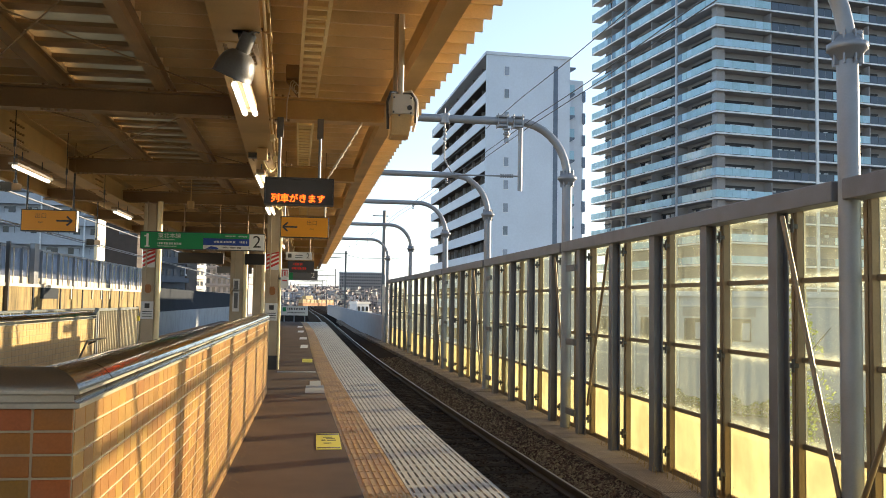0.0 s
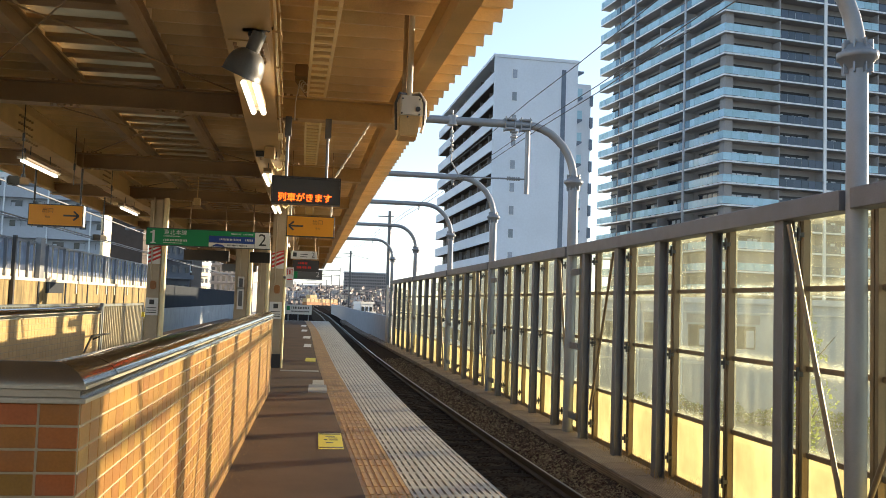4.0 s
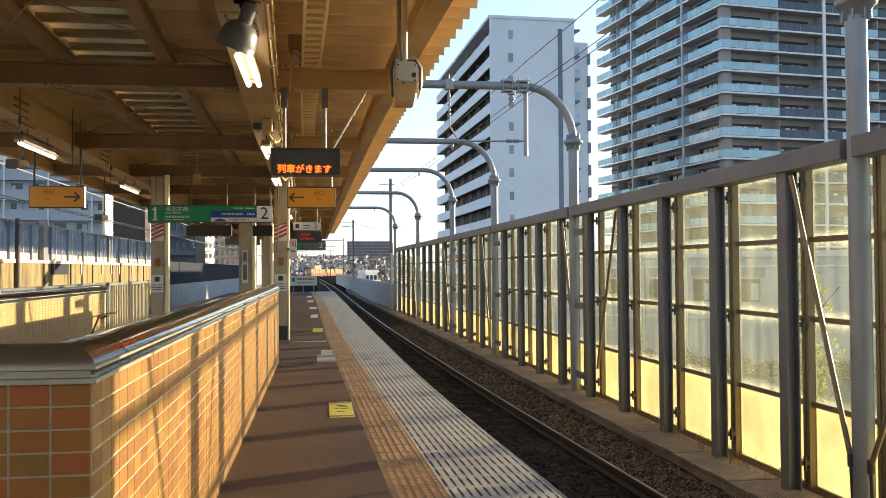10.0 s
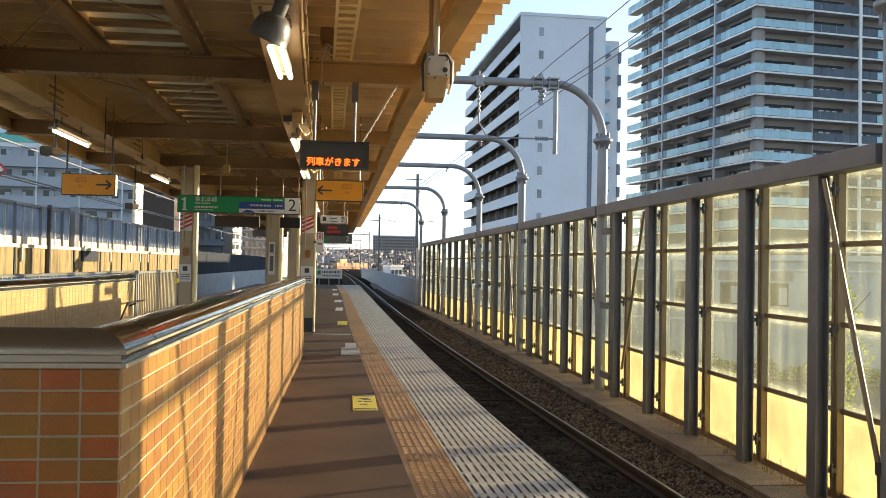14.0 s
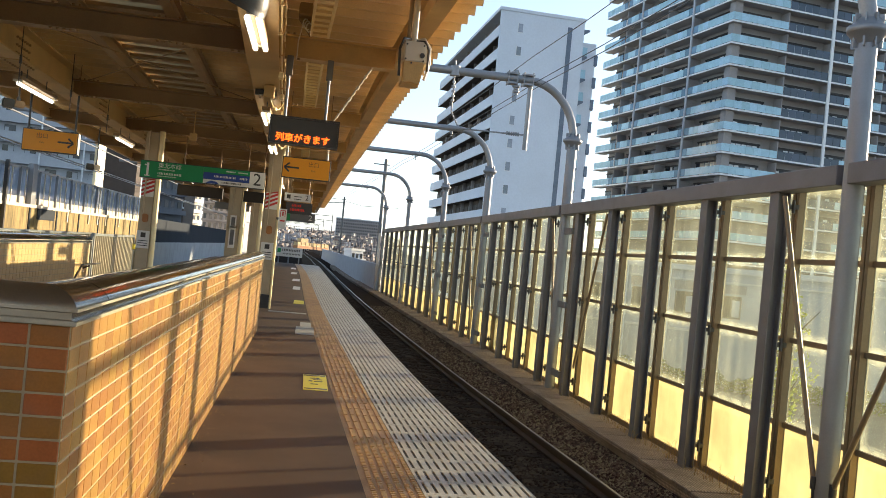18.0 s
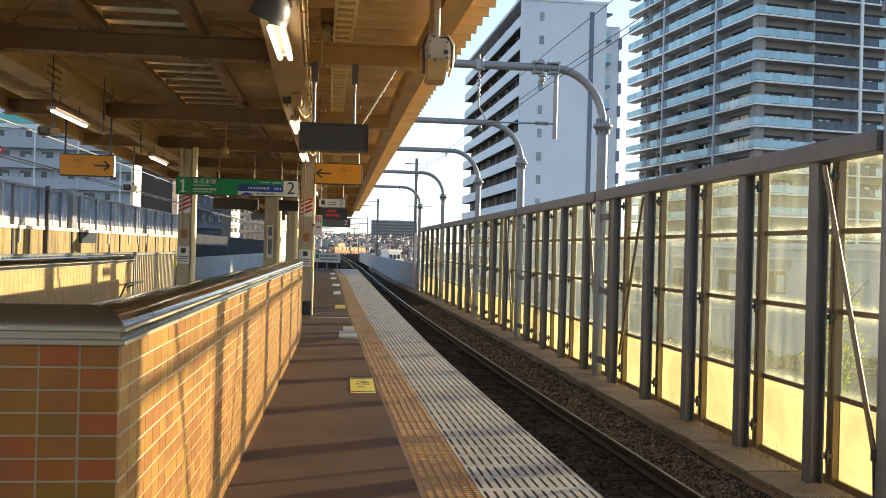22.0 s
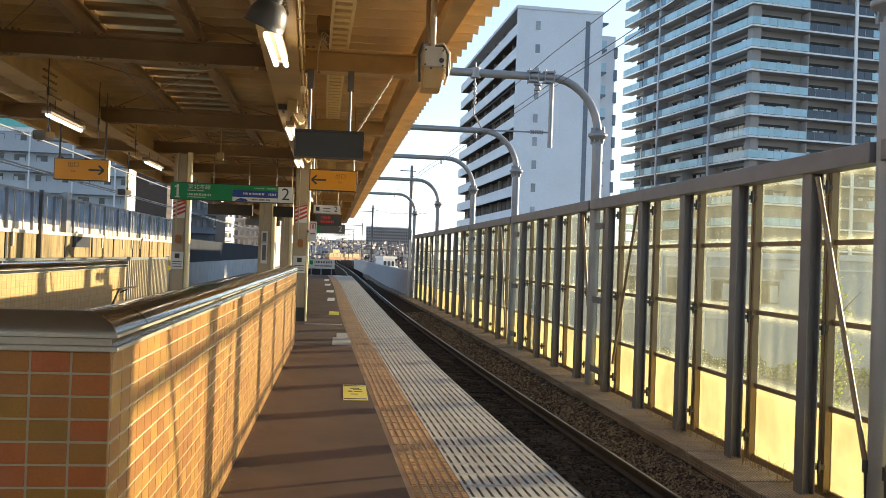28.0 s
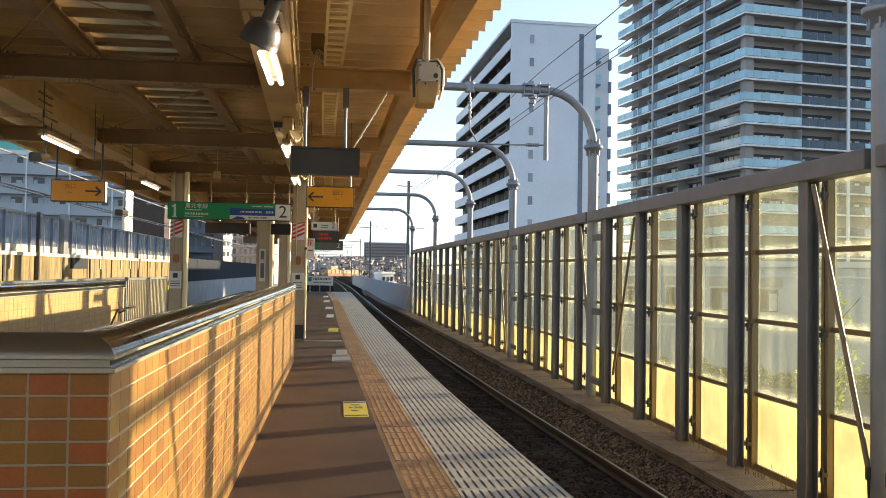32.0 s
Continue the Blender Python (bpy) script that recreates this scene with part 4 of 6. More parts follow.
part("edge_channel", ibeam_y(0.9, -30, 60, ZB + 0.06, 0.3, 0.16), M["steel"], canopy)
part("edge_channel", ibeam_y(-5.45, -30, 60, ZB + 0.06, 0.3, 0.12), M["steel"], canopy)
# purlins take the darker brown too, shade set by colour
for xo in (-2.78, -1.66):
    part("purlin", ibeam_y(xo, -30, 60, ZB + 0.25, 0.19, 0.12), M["steel_d"], canopy, "purlin with its shade painted in as brown")
# folded sheet roof, ribs running across the platform
bm = B()
pitch, dep = 0.37, 0.1
pf = [(0.0, 0.0), (0.03, 0.0), (0.3, dep), (0.335, dep)]
for x0, x1 in ((-5.75, -2.74), (-1.7, 1.48)):
    grid = []
    for i in range(245):
        for dy, dz in pf:
            y = -30 + i * pitch + dy
            grid.append([bm.verts.new((x + CANOPY(y), y, ROOF + dz)) for x in (x0, x1)])
    for a, b in zip(grid, grid[1:]):
        bm.faces.new((a[0], b[0], b[1], a[1]))
# rooflight between the purlins: hazy sheets on opaque cross battens
for i in range(160):
    y, d = -30 + i * 0.565, CANOPY(-30 + i * 0.565)
    bm.faces.new([bm.verts.new((x + d, q, ROOF + 0.03)) for x, q in ((-2.76, y), (-2.76, y + 0.565), (-1.68, y + 0.565), (-1.68, y))]).material_index = 1
    n = len(bm.faces)
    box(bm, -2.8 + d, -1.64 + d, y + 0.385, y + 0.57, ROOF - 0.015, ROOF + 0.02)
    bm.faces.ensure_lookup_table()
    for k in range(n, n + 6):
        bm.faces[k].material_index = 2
for x in (-2.77, -1.69):
    for i in range(45):
        y = -30 + 2 * i
        box(bm, x + CANOPY(y), x + 0.02 + CANOPY(y), y, y + 2, ROOF - 0.02, ROOF + 0.14)
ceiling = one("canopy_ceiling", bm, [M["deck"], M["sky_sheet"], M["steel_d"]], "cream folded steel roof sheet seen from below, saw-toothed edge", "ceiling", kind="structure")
md = ceiling.modifiers.new("thick", "SOLIDIFY")
md.thickness, md.offset = 0.012, 1
for y0, y1 in zip(BEAMS[7:12], BEAMS[8:13]):
    for s in (1, -1):
        bm = B()
        d = CANOPY((y0 + y1) / 2)
        tube(bm, [(-2.35 + d - s * 1.4, y0 + 0.1, ZB + 0.22), (-2.35 + d + s * 1.4, y1 - 0.1, ZB + 0.22)], 0.009, 6)
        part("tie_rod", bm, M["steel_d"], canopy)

# columns
def column(x, y, notices=True, w=0.133, pipe=0.03):
    c = thing("canopy_column", "cream steel canopy column with striped band and dark foot", "column", (x, y, 0), group="canopy columns")
    bm = B()
    box(bm, -w, w, -0.15, 0.15, 0.0, ZB - 0.05)
    bmesh.ops.bevel(bm, geom=[e for e in bm.edges if abs(e.verts[0].co.z - e.verts[1].co.z) > 1], offset=0.02, segments=2, affect="EDGES")
    part("shaft", bm, M["colpaint"], c)
    bm = B()
    box(bm, -w - 0.01, w + 0.01, -0.16, 0.16, 0.0, 0.3)
    part("foot", bm, M["dark"], c, "dark painted column foot")
    bm = B()
    tube(bm, [(-0.05, -0.165, 1.8), (-0.05, -0.165, ZB)], 0.016, 8)
    part("conduit", bm, M["colpaint"], c)
    bm = B()
    tube(bm, [(w + pipe, -0.1, 0.0), (w + pipe, -0.1, ZB)], pipe, 12)
    part("drain_pipe", bm, M["ladder"], c, "cream drain pipe catching the sun")
    if notices:
        bm = B()
        box(bm, -0.128, 0.128, -0.158, -0.151, 2.14, 2.5)
        part("band", bm, M["signw"], c, "white band")
        for i in range(4):
            bm = B()
            z = 2.15 + i * 0.09
            v = [bm.verts.new(p) for p in ((-0.128, -0.162, z), (0.128, -0.162, z + 0.12), (0.128, -0.162, min(z + 0.17, 2.5)), (-0.128, -0.162, z + 0.05))]
            bm.faces.new(v)
            part("stripe", bm, M["red"], c, "red slanting stripe")
        bm = B()
        box(bm, -0.05, 0.07, -0.22, -0.15, 1.6, 1.78)
        bmesh.ops.bevel(bm, geom=bm.edges[:], offset=0.02, segments=2, affect="EDGES")
        part("call_box", bm, M["callbox"], c, "orange emergency call box")
        bm = B()
        box(bm, -0.13, 0.13, -0.175, -0.16, 1.05, 1.42)
        n = part("notice", bm, M["signw"], c, "white paper notice")
        bm = B()
        box(bm, -0.05, 0.05, -0.178, -0.1755, 1.28, 1.38)
        for k in range(3):
            box(bm, -0.1, 0.1, -0.178, -0.1755, 1.2 - k * 0.05, 1.215 - k * 0.05)
        part("print", bm, M["text"], n)
    return c


column(-0.88, 19.28)
column(-3.458, 19.28, True, 0.133, 0.058)
for x, y, w in ((-2.45, 28.8, 0.2), (-2.12, 33.8, 0.15), (-2.3, 43.8, 0.15), (-2.3, 53.8, 0.15)):
    column(x, y, False, w, 0.075)

# cable ladder, conduits
ladder = thing("cable_ladder", "yellowish steel cable ladder under the canopy roof", "cable ladder")
for xo in (-0.15, 0.05):
    bm = B()
    loft(bm, [(xo - 0.014, 3.87), (xo + 0.014, 3.87), (xo + 0.014, 3.94), (xo - 0.014, 3.94)], steps(-2, 45, 2.5), CANOPY)
    part("stringer", bm, M["ladder"], ladder)
bm = B()
rung_me = mesh_of("rung", box(bm, -0.1, 0.1, -0.017, 0.017, 3.87, 3.895), M["ladder"])
for i in range(110):
    y = 2 + i * 0.24
    piece("rung", rung_me, ladder, -0.05 + CANOPY(y), y, 0)
conduits = thing("conduit_run", "bundle of cream conduits along the girder", "conduits", kind="stuff")
for xo, z, r in ((-0.45, 3.52, 0.011), (-0.43, 3.66, 0.009), (-0.44, 3.8, 0.012)):
    bm = B()
    tube(bm, [(xo + CANOPY(y), y, z) for y in steps(-3, 40, 1.5)], r, 8)
    part("conduit", bm, M["ladder"], conduits)
for i in range(14):
    y = 5.5 + i * 1.05
    bm = B()
    box(bm, -0.47 + CANOPY(y), -0.42 + CANOPY(y), y - 0.012, y + 0.012, 3.5, 3.83)
    part("clip", bm, M["steel"], conduits)
for i in range(5):
    y = 12.2 + i * 1.3
    d = CANOPY(y)
    bm = B()
    tube(bm, [(-0.62 + d, y, 3.5), (-0.6 + d, y + 0.1, 3.4), (-0.55 + d, y + 0.3, 3.33 - 0.02 * (i % 2)), (-0.5 + d, y + 0.55, 3.36), (-0.47 + d, y + 0.75, 3.44), (-0.46 + d, y + 0.9, 3.5)], 0.009, 6)
    tube(bm, [(-0.55 + d, y + 0.28, 3.34), (-0.53 + d, y + 0.4, 3.33)], 0.022, 8)
    part("loose_cable", bm, M["ladder"], conduits, "slack cable with a sunlit splice sleeve")
bm = B()
box(bm, -0.8 + CANOPY(12), -0.52 + CANOPY(12), 11.95, 12.05, 3.42, 3.49)
part("cable_tray", bm, M["dark"], conduits, "short dark cable tray")


# splice plates with bolts on the girders
for xo in (-0.66, -3.9):
    for y in (7.1, 12.3, 17.2, 22.0):
        plate_ = B()
        d = CANOPY(y)
        box(plate_, xo + d - 0.012, xo + d - 0.008 + 0.02, y - 0.3, y + 0.3, ZB + 0.0, ZB + 0.31)
        box(plate_, xo + d - 0.15, xo + d + 0.15, y - 0.3, y + 0.3, ZB - 0.062, ZB - 0.051)
        sp = part("splice_plate", plate_, M["steel"], canopy)
        for i in range(6):
            for k in (-0.1, 0.1):
                piece("bolt", bolt_me, sp, xo + d + k, y - 0.25 + 0.1 * i, ZB - 0.085)
            for z in (0.05, 0.15, 0.25):
                o = piece("bolt", bolt_me, sp, xo + d + 0.012, y - 0.25 + 0.1 * i, ZB + z)
                o.rotation_euler = (0, math.pi / 2, 0)
# thin hangers with turnbuckles and sagging cables along the left girder
for y in (9.2, 11.4, 13.9, 16.5):
    d = CANOPY(y)
    bm = B()
    tube(bm, [(-3.62 + d, y, 3.1), (-3.62 + d, y, ROOF)], 0.007, 6)
    tube(bm, [(-3.62 + d, y, 3.35), (-3.62 + d, y, 3.45)], 0.018, 6)
    part("hanger_rod", bm, M["dark"], conduits)
for i in range(6):
    y = 10.6 + i * 1.6
    d = CANOPY(y)
    bm = B()
    box(bm, -0.48 + d, -0.42 + d, y, y + 0.1, 3.42, 3.5)
    bmesh.ops.bevel(bm, geom=bm.edges[:], offset=0.01, segments=1, affect="EDGES")
    part("cable_box", bm, M["ladder"], conduits)

# small loudspeaker with looped cables beside the cable ladder
t = thing("ceiling_speaker", "small brown loudspeaker with looped cables under the roof", "loudspeaker", (-0.27, 9.68, 3.98))
bm = B()
box(bm, -0.08, 0.07, -0.12, 0.1, -0.03, 0.14)
bmesh.ops.bevel(bm, geom=bm.edges[:], offset=0.012, segments=1, affect="EDGES")
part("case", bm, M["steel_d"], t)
bm = B()
v = [bm.verts.new(p) for p in ((-0.08, 0, -0.04), (0.06, 0, -0.04), (0.06, 0, -0.22), (-0.08, 0.1, -0.04), (0.06, 0.1, -0.04), (0.06, 0.1, -0.22))]
for f in ((0, 1, 2), (5, 4, 3), (0, 3, 4, 1), (1, 4, 5, 2), (2, 5, 3, 0)):
    bm.faces.new([v[i] for i in f])
part("bracket", bm, M["steel_d"], t)
bm = B()
for k in range(3):
    tube(bm, [(0.0 + 0.03 * math.cos(a) + 0.02 * k, -0.02, -0.1 - 0.02 * k + 0.05 * math.sin(a)) for a in (0.5 + 0.7 * q for q in range(8))], 0.007, 6)
tube(bm, [(-0.03, -0.02, -0.12), (-0.06, -0.02, -0.3), (-0.06, -0.02, -0.5)], 0.007, 6)
part("cable", bm, M["cream"], t, "looped cream cable")

# fluorescent lamps
def strip_lamp(x, y, z, twin=True):
    h = 0.62 if twin else 0.82
    t = thing("strip_lamp", "lit fluorescent strip lamp hung under the canopy", "lamp", (x, y, z), group="strip lamps")
    bm = B()
    box(bm, -0.06, 0.06, -h, h, 0.05, 0.1)
    part("housing", bm, M["steel_d"], t)
    for xo in ((-0.048, 0.048) if twin else (0,)):
        bm = B()
        tube(bm, [(xo, 0.04 - h, 0), (xo, h - 0.04, 0)], 0.026, 10)
        part("tube", bm, M["tube"], t, "glowing white tube")
    for yy in (0.02 - h, h - 0.02):
        bm = B()
        box(bm, -0.06, 0.06, yy - 0.012, yy + 0.012, 0.02, 0.05)
        part("socket", bm, M["cream"], t)
    for yy in (-0.45, 0.45):
        bm = B()
        tube(bm, [(0, yy, 0.09), (0, yy, max(0.12, ZB - z))], 0.008, 6)
        part("hanger", bm, M["dark"], t)


for x, y in ((-0.64, 7.95), (-0.80, 13.5), (-0.9, 18.0), (-1.0, 24.0), (-1.08, 30.0)):
    strip_lamp(x, y, 3.3)
for x, y in ((-4.05, 13.2), (-4.08, 19.4), (-4.2, 25.5), (-4.3, 31.5)):
    strip_lamp(x, y, 3.25, False)

# dome floodlight
dome = thing("floodlight", "dark grey dome floodlight clamped under the girder", "floodlight", (-0.615, 6.55, 3.2))
bm = B()
prof = [(0.045, 0.165), (0.08, 0.158), (0.112, 0.135), (0.138, 0.098), (0.155, 0.05), (0.162, 0.0), (0.164, -0.045), (0.172, -0.052), (0.158, -0.048), (0.148, 0.03), (0.1, 0.1), (0.05, 0.14)]
tilt = Matrix.Rotation(radians(14), 4, "X") @ Matrix.Rotation(radians(22), 4, "Y")
rings = [[bm.verts.new(tilt @ Vector((0.92 * r * math.cos(a), 0.92 * r * math.sin(a), 0.95 * z))) for a in (2 * math.pi * k / 24 for k in range(24))] for r, z in prof]
for a, b in zip(rings, rings[1:]):
    for k in range(24):
        f = bm.faces.new((a[k], a[(k + 1) % 24], b[(k + 1) % 24], b[k]))
        f.smooth = True
part("shade", bm, M["lampgrey"], dome)
bm = B()
tube(bm, [tilt @ Vector((0, 0, 0.14)), tilt @ Vector((0, 0, 0.3))], 0.055, 14)
part("socket", bm, M["lampgrey"], dome)
bm = B()
tube(bm, [tilt @ Vector((0, 0, 0.28)), Vector((0.16, 0.05, 0.36))], 0.02, 8)
box(bm, 0.02, 0.14, 0, 0.1, 0.26, 0.36), box(bm, -0.02, 0.1, -0.06, 0.04, 0.3, 0.36)
tube(bm, [(0.03, -0.03, 0.42), (0.09, -0.06, 0.33), (0.17, -0.02, 0.3), (0.24, 0.05, 0.38)], 0.012, 6)
part("bracket", bm, M["dark"], dome)

# camera housing on a drop pipe
cam_box = thing("monitor_housing", "cream square equipment housing on a drop pipe under the roof", "equipment box", (0.7285, 7.5, 3.16))
bm = B()
box(bm, -0.115, 0.115, -0.17, 0.16, -0.08, 0.125)
bmesh.ops.bevel(bm, geom=bm.edges[:], offset=0.03, segments=3, affect="EDGES")
part("case", bm, M["cream"], cam_box)
bm = B()
v = [bm.verts.new(p) for p in ((-0.1, -0.2, -0.06), (0.085, -0.2, -0.06), (0.06, -0.16, -0.235), (-0.095, -0.16, -0.235), (-0.1, 0.13, -0.06), (0.1, 0.13, -0.06), (0.075, 0.1, -0.235), (-0.095, 0.1, -0.235))]
for f in ((0, 1, 2, 3), (5, 4, 7, 6), (1, 5, 6, 2), (4, 0, 3, 7), (3, 2, 6, 7), (4, 5, 1, 0)):
    bm.faces.new([v[i] for i in f])
bmesh.ops.bevel(bm, geom=bm.edges[:], offset=0.01, segments=2, affect="EDGES")
part("hood", bm, M["steel"], cam_box, "tapered cream lower cover")
bm = B()
box(bm, -0.096, 0.09, -0.2, -0.17, -0.066, 0.102)
bmesh.ops.bevel(bm, geom=bm.edges[:], offset=0.012, segments=2, affect="EDGES")
part("face_plate", bm, M["cream"], cam_box, "cream face plate")
bm = B()
tube(bm, [(0.058, -0.212, -0.005), (0.058, -0.19, -0.005)], 0.021, 16)
part("lens", bm, M["dark"], cam_box, "round black lens")
for p in ((-0.076, 0.08), (0.07, 0.08), (-0.08, -0.045), (-0.03, -0.075), (0.07, -0.05)):
    part("screw", tube(B(), [(p[0], -0.208, p[1]), (p[0], -0.19, p[1])], 0.008, 8), M["dark"], cam_box)
bm = B()
tube(bm, [(0.1, -0.1, -0.19), (0.135, -0.1, -0.05), (0.13, -0.1, 0.09), (0.08, -0.08, 0.165), (0.03, 0, 0.17)], 0.013, 8)
part("cable", bm, M["cream"], cam_box, "cream flexible conduit")
bm = B()
tube(bm, [(0.0, 0, 0.15), (0.0, 0, 0.9)], 0.026, 10)
part("drop_pipe", bm, M["cream"], cam_box)
bm = B()
tube(bm, [(-0.048, 0.02, 0.15), (-0.048, 0.02, 0.9)], 0.02, 10)
part("drop_pipe", bm, M["steel_d"], cam_box)
bm = B()
tube(bm, [(-0.118, -0.12, -0.18), (-0.13, -0.14, 0.05), (-0.1, -0.14, 0.14), (-0.03, 0, 0.17)], 0.012, 6)
tube(bm, [(0.118, -0.13, -0.12), (0.118, -0.15, 0.06), (0.08, -0.14, 0.13), (0.02, 0, 0.16)], 0.012, 6)
part("cable", bm, M["dark"], cam_box)

# ---- signs ----
def frame_box(bm, w, h, d):
    return box(bm, -w / 2, w / 2, -d / 2, d / 2, -h / 2, h / 2)


def rods(parent, xs, z0, z1, mat_=None, r=0.017):
    for x in xs:
        bm = B()
        tube(bm, [(x, 0, z0), (x, 0, z1)], r, 8)
        part("hanger", bm, mat_ or M["galv"], parent)


LED_X, LED_Y, LED_Z = -0.175, 9.93, 2.72
led = thing("led_display", "black hanging display with amber train-approaching message", "display sign", (LED_X, LED_Y, LED_Z))
bm = B()
frame_box(bm, 0.77, 0.305, 0.16)
box(bm, -0.385, 0.385, -0.11, -0.08, 0.135, 0.1525), box(bm, -0.385, 0.385, -0.11, -0.08, -0.1525, -0.135)
box(bm, -0.385, -0.372, -0.11, -0.08, -0.135, 0.135), box(bm, 0.372, 0.385, -0.11, -0.08, -0.135, 0.135)
part("case", bm, M["dark"], led)
rods(led, (-0.23, 0.22), 0.15, 0.66)
for x in (-0.23, 0.22):
    bm = B()
    box(bm, x - 0.035, x + 0.035, -0.05, 0.05, 0.62, 0.84)
    part("hanger_clamp", bm, M["lampgrey"], led)
message = text_mesh("message", "列車がきます", 0.101, M["led"], led, pose(0.0, -0.083, -0.055, 90, 0, 0), "amber glowing letters", bold=0.0016)
MSG_ON, MSG_OFF = pose(-0.01, -0.086, -0.088, 90, 0, 0), pose(-0.01, -0.04, -0.088, 90, 0, 0)


bm = B()
tube(bm, [(0.7, 0.0, 0.84), (0.309, 0.0, 0.16), (0.3, 0.0, 0.12)], 0.009, 6)
for k in range(9):
    q = 0.08 + 0.1 * k
    tube(bm, [(0.309 + 0.39 * q, 0, 0.16 + 0.68 * q), (0.309 + 0.39 * (q + 0.06), 0, 0.16 + 0.68 * (q + 0.06))], 0.015 + 0.004 * (k % 2), 6)
part("stay_rod", bm, M["cream"], led)


def exit_sign(x, y, z, w, h, flip):
    t = thing("exit_sign", "orange hanging exit sign with arrow, dark frame", "sign", (x, y, z), group="exit signs")
    bm = B()
    frame_box(bm, w, h, 0.12)
    bmesh.ops.bevel(bm, geom=bm.edges[:], offset=0.006, segments=1, affect="EDGES")
    part("case", bm, M["dark"], t)
    bm = B()
    box(bm, -w / 2 + 0.015, w / 2 - 0.015, -0.066, -0.058, -h / 2 + 0.015, h / 2 - 0.015)
    part("face", bm, M["orange"], t, "orange face")
    # right end of the dark case coloured pale to paint the sun on it
    bm = B()
    box(bm, w / 2, w / 2 + 0.004, -0.055, 0.055, -h / 2 + 0.01, h / 2 - 0.01)
    part("end_plate", bm, M["signw"], t, "sunward end of the case, sunlight painted in as pale")
    s = 1 if flip else -1
    cx = 0.24 * s
    bm = B()
    box(bm, cx - 0.12, cx + 0.12, -0.072, -0.067, -0.014, 0.014)
    for q in (1, -1):
        box(bm, -0.11, 0.0, -0.072, -0.067, -0.014, 0.014, Matrix.Translation((cx + 0.12 * s, 0, 0)) @ Matrix.Rotation(radians(q * 42 + (0 if s > 0 else 180)), 4, "Y"))
    part("arrow", bm, M["text"], t, "black arrow")
    text_mesh("lettering", "出口", 0.092, M["faded"], t, pose(-0.1 * s - (0.02 if flip else -0.02), -0.068, 0.07, 90, 0, 0))
    text_mesh("lettering", "Exit", 0.045, M["faded"], t, pose(-0.1 * s - (0.02 if flip else -0.02), -0.068, -0.03, 90, 0, 0))
    rods(t, (-w * 0.42, w * 0.42), h / 2, ZB - 0.05 - z, M["dark"] if flip else M["cream"])
    rods(t, (-w * 0.42, w * 0.42), ZB - 0.06 - z, ROOF + 0.06 - z, M["steel_d"], 0.007)


exit_sign(-0.165, 14.8, 2.72, 0.80, 0.355, False)
exit_sign(-4.24, 14.8, 2.715, 0.85, 0.355, True)

guide = thing("platform_sign", "long green, blue and white platform number sign", "sign", (-2.27, 18.5, 2.68))
bm = B()
frame_box(bm, 2.5, 0.36, 0.14)
part("case", bm, M["dark"], guide)
for nm, a, b, z0, z1, m_, lb in (
    ("panel_green", -1.24, 0.0, -0.165, 0.165, "green", "green line panel"),
    ("panel_blue", 0.005, 0.93, -0.075, 0.06, "blue", "blue line panel"),
    ("panel_green", 0.005, 0.93, 0.065, 0.165, "green", "green strip"),
    ("panel_white", 0.005, 0.93, -0.165, -0.08, "signw", "white strip"),
    ("panel_white", 0.935, 1.24, -0.165, 0.165, "signw", "white number panel"),
):
    bm = B()
    box(bm, a, b, -0.078, -0.07, z0, z1)
    part(nm, bm, M[m_], guide, lb)
bm = B()
box(bm, -1.125, -1.08, -0.0815, -0.079, -0.12, 0.13), box(bm, -1.155, -1.055, -0.0815, -0.079, -0.14, -0.12), box(bm, -1.165, -1.125, -0.0815, -0.079, 0.07, 0.1)
part("numeral", bm, M["signw"], guide, "white figure one")
text_mesh("numeral", "2", 0.36, M["text"], guide, pose(1.09, -0.08, 0.0, 90, 0, 0))
text_mesh("lettering", "東北本線", 0.115, M["signw"], guide, pose(-0.67, -0.08, 0.09, 90, 0, 0))


def print_line(a, b, z, h, m_, parent, y=-0.081):
    """A line of unreadable print: a row of short bars."""
    bm = B()
    n = max(1, round((b - a) / (h * 1.5)))
    for i in range(n):
        x = a + (b - a) * i / n
        box(bm, x, x + (b - a) / n * (0.62 if i % 3 else 0.4), y, y + 0.002, z - h, z + h)
    part("print_bar", bm, m_, parent)


for z, a, b, h in ((0.015, -0.9, -0.56, 0.012), (-0.065, -0.9, -0.42, 0.022), (-0.12, -0.9, -0.52, 0.01)):
    print_line(a, b, z, h, M["signw"], guide)
for a, b, z, h in ((0.45, 0.66, 0.115, 0.014), (0.7, 0.9, 0.115, 0.014), (0.22, 0.66, -0.005, 0.02), (0.74, 0.9, -0.005, 0.022)):
    print_line(a, b, z, h, M["signw"], guide)
print_line(0.38, 0.78, -0.122, 0.016, M["text"], guide)
bm = B()
v = [bm.verts.new(p) for p in ((0.05, -0.081, -0.16), (0.33, -0.081, -0.16), (0.28, -0.081, -0.12), (0.16, -0.081, -0.1))]
bm.faces.new(v)
part("train_mark", bm, M["blue"], guide, "blue train-nose shape")
for x in (-1.21, 1.2):
    bm = B()
    box(bm, x - 0.03, x + 0.03, 0.06, 0.66, -0.06, 0.06)
    part("bracket", bm, M["steel"], guide)

for x, w in ((-2.55, 1.0), (-1.35, 0.45)):
    t = thing("small_display", "dark unlit hanging departure display", "display sign", (x, 20.5, 2.42), group="small displays")
    bm = B()
    frame_box(bm, w, 0.24, 0.2)
    part("case", bm, M["shadewin"], t)
    rods(t, (-w * 0.4, w * 0.4), 0.12, 1.65, M["steel_d"], 0.012)
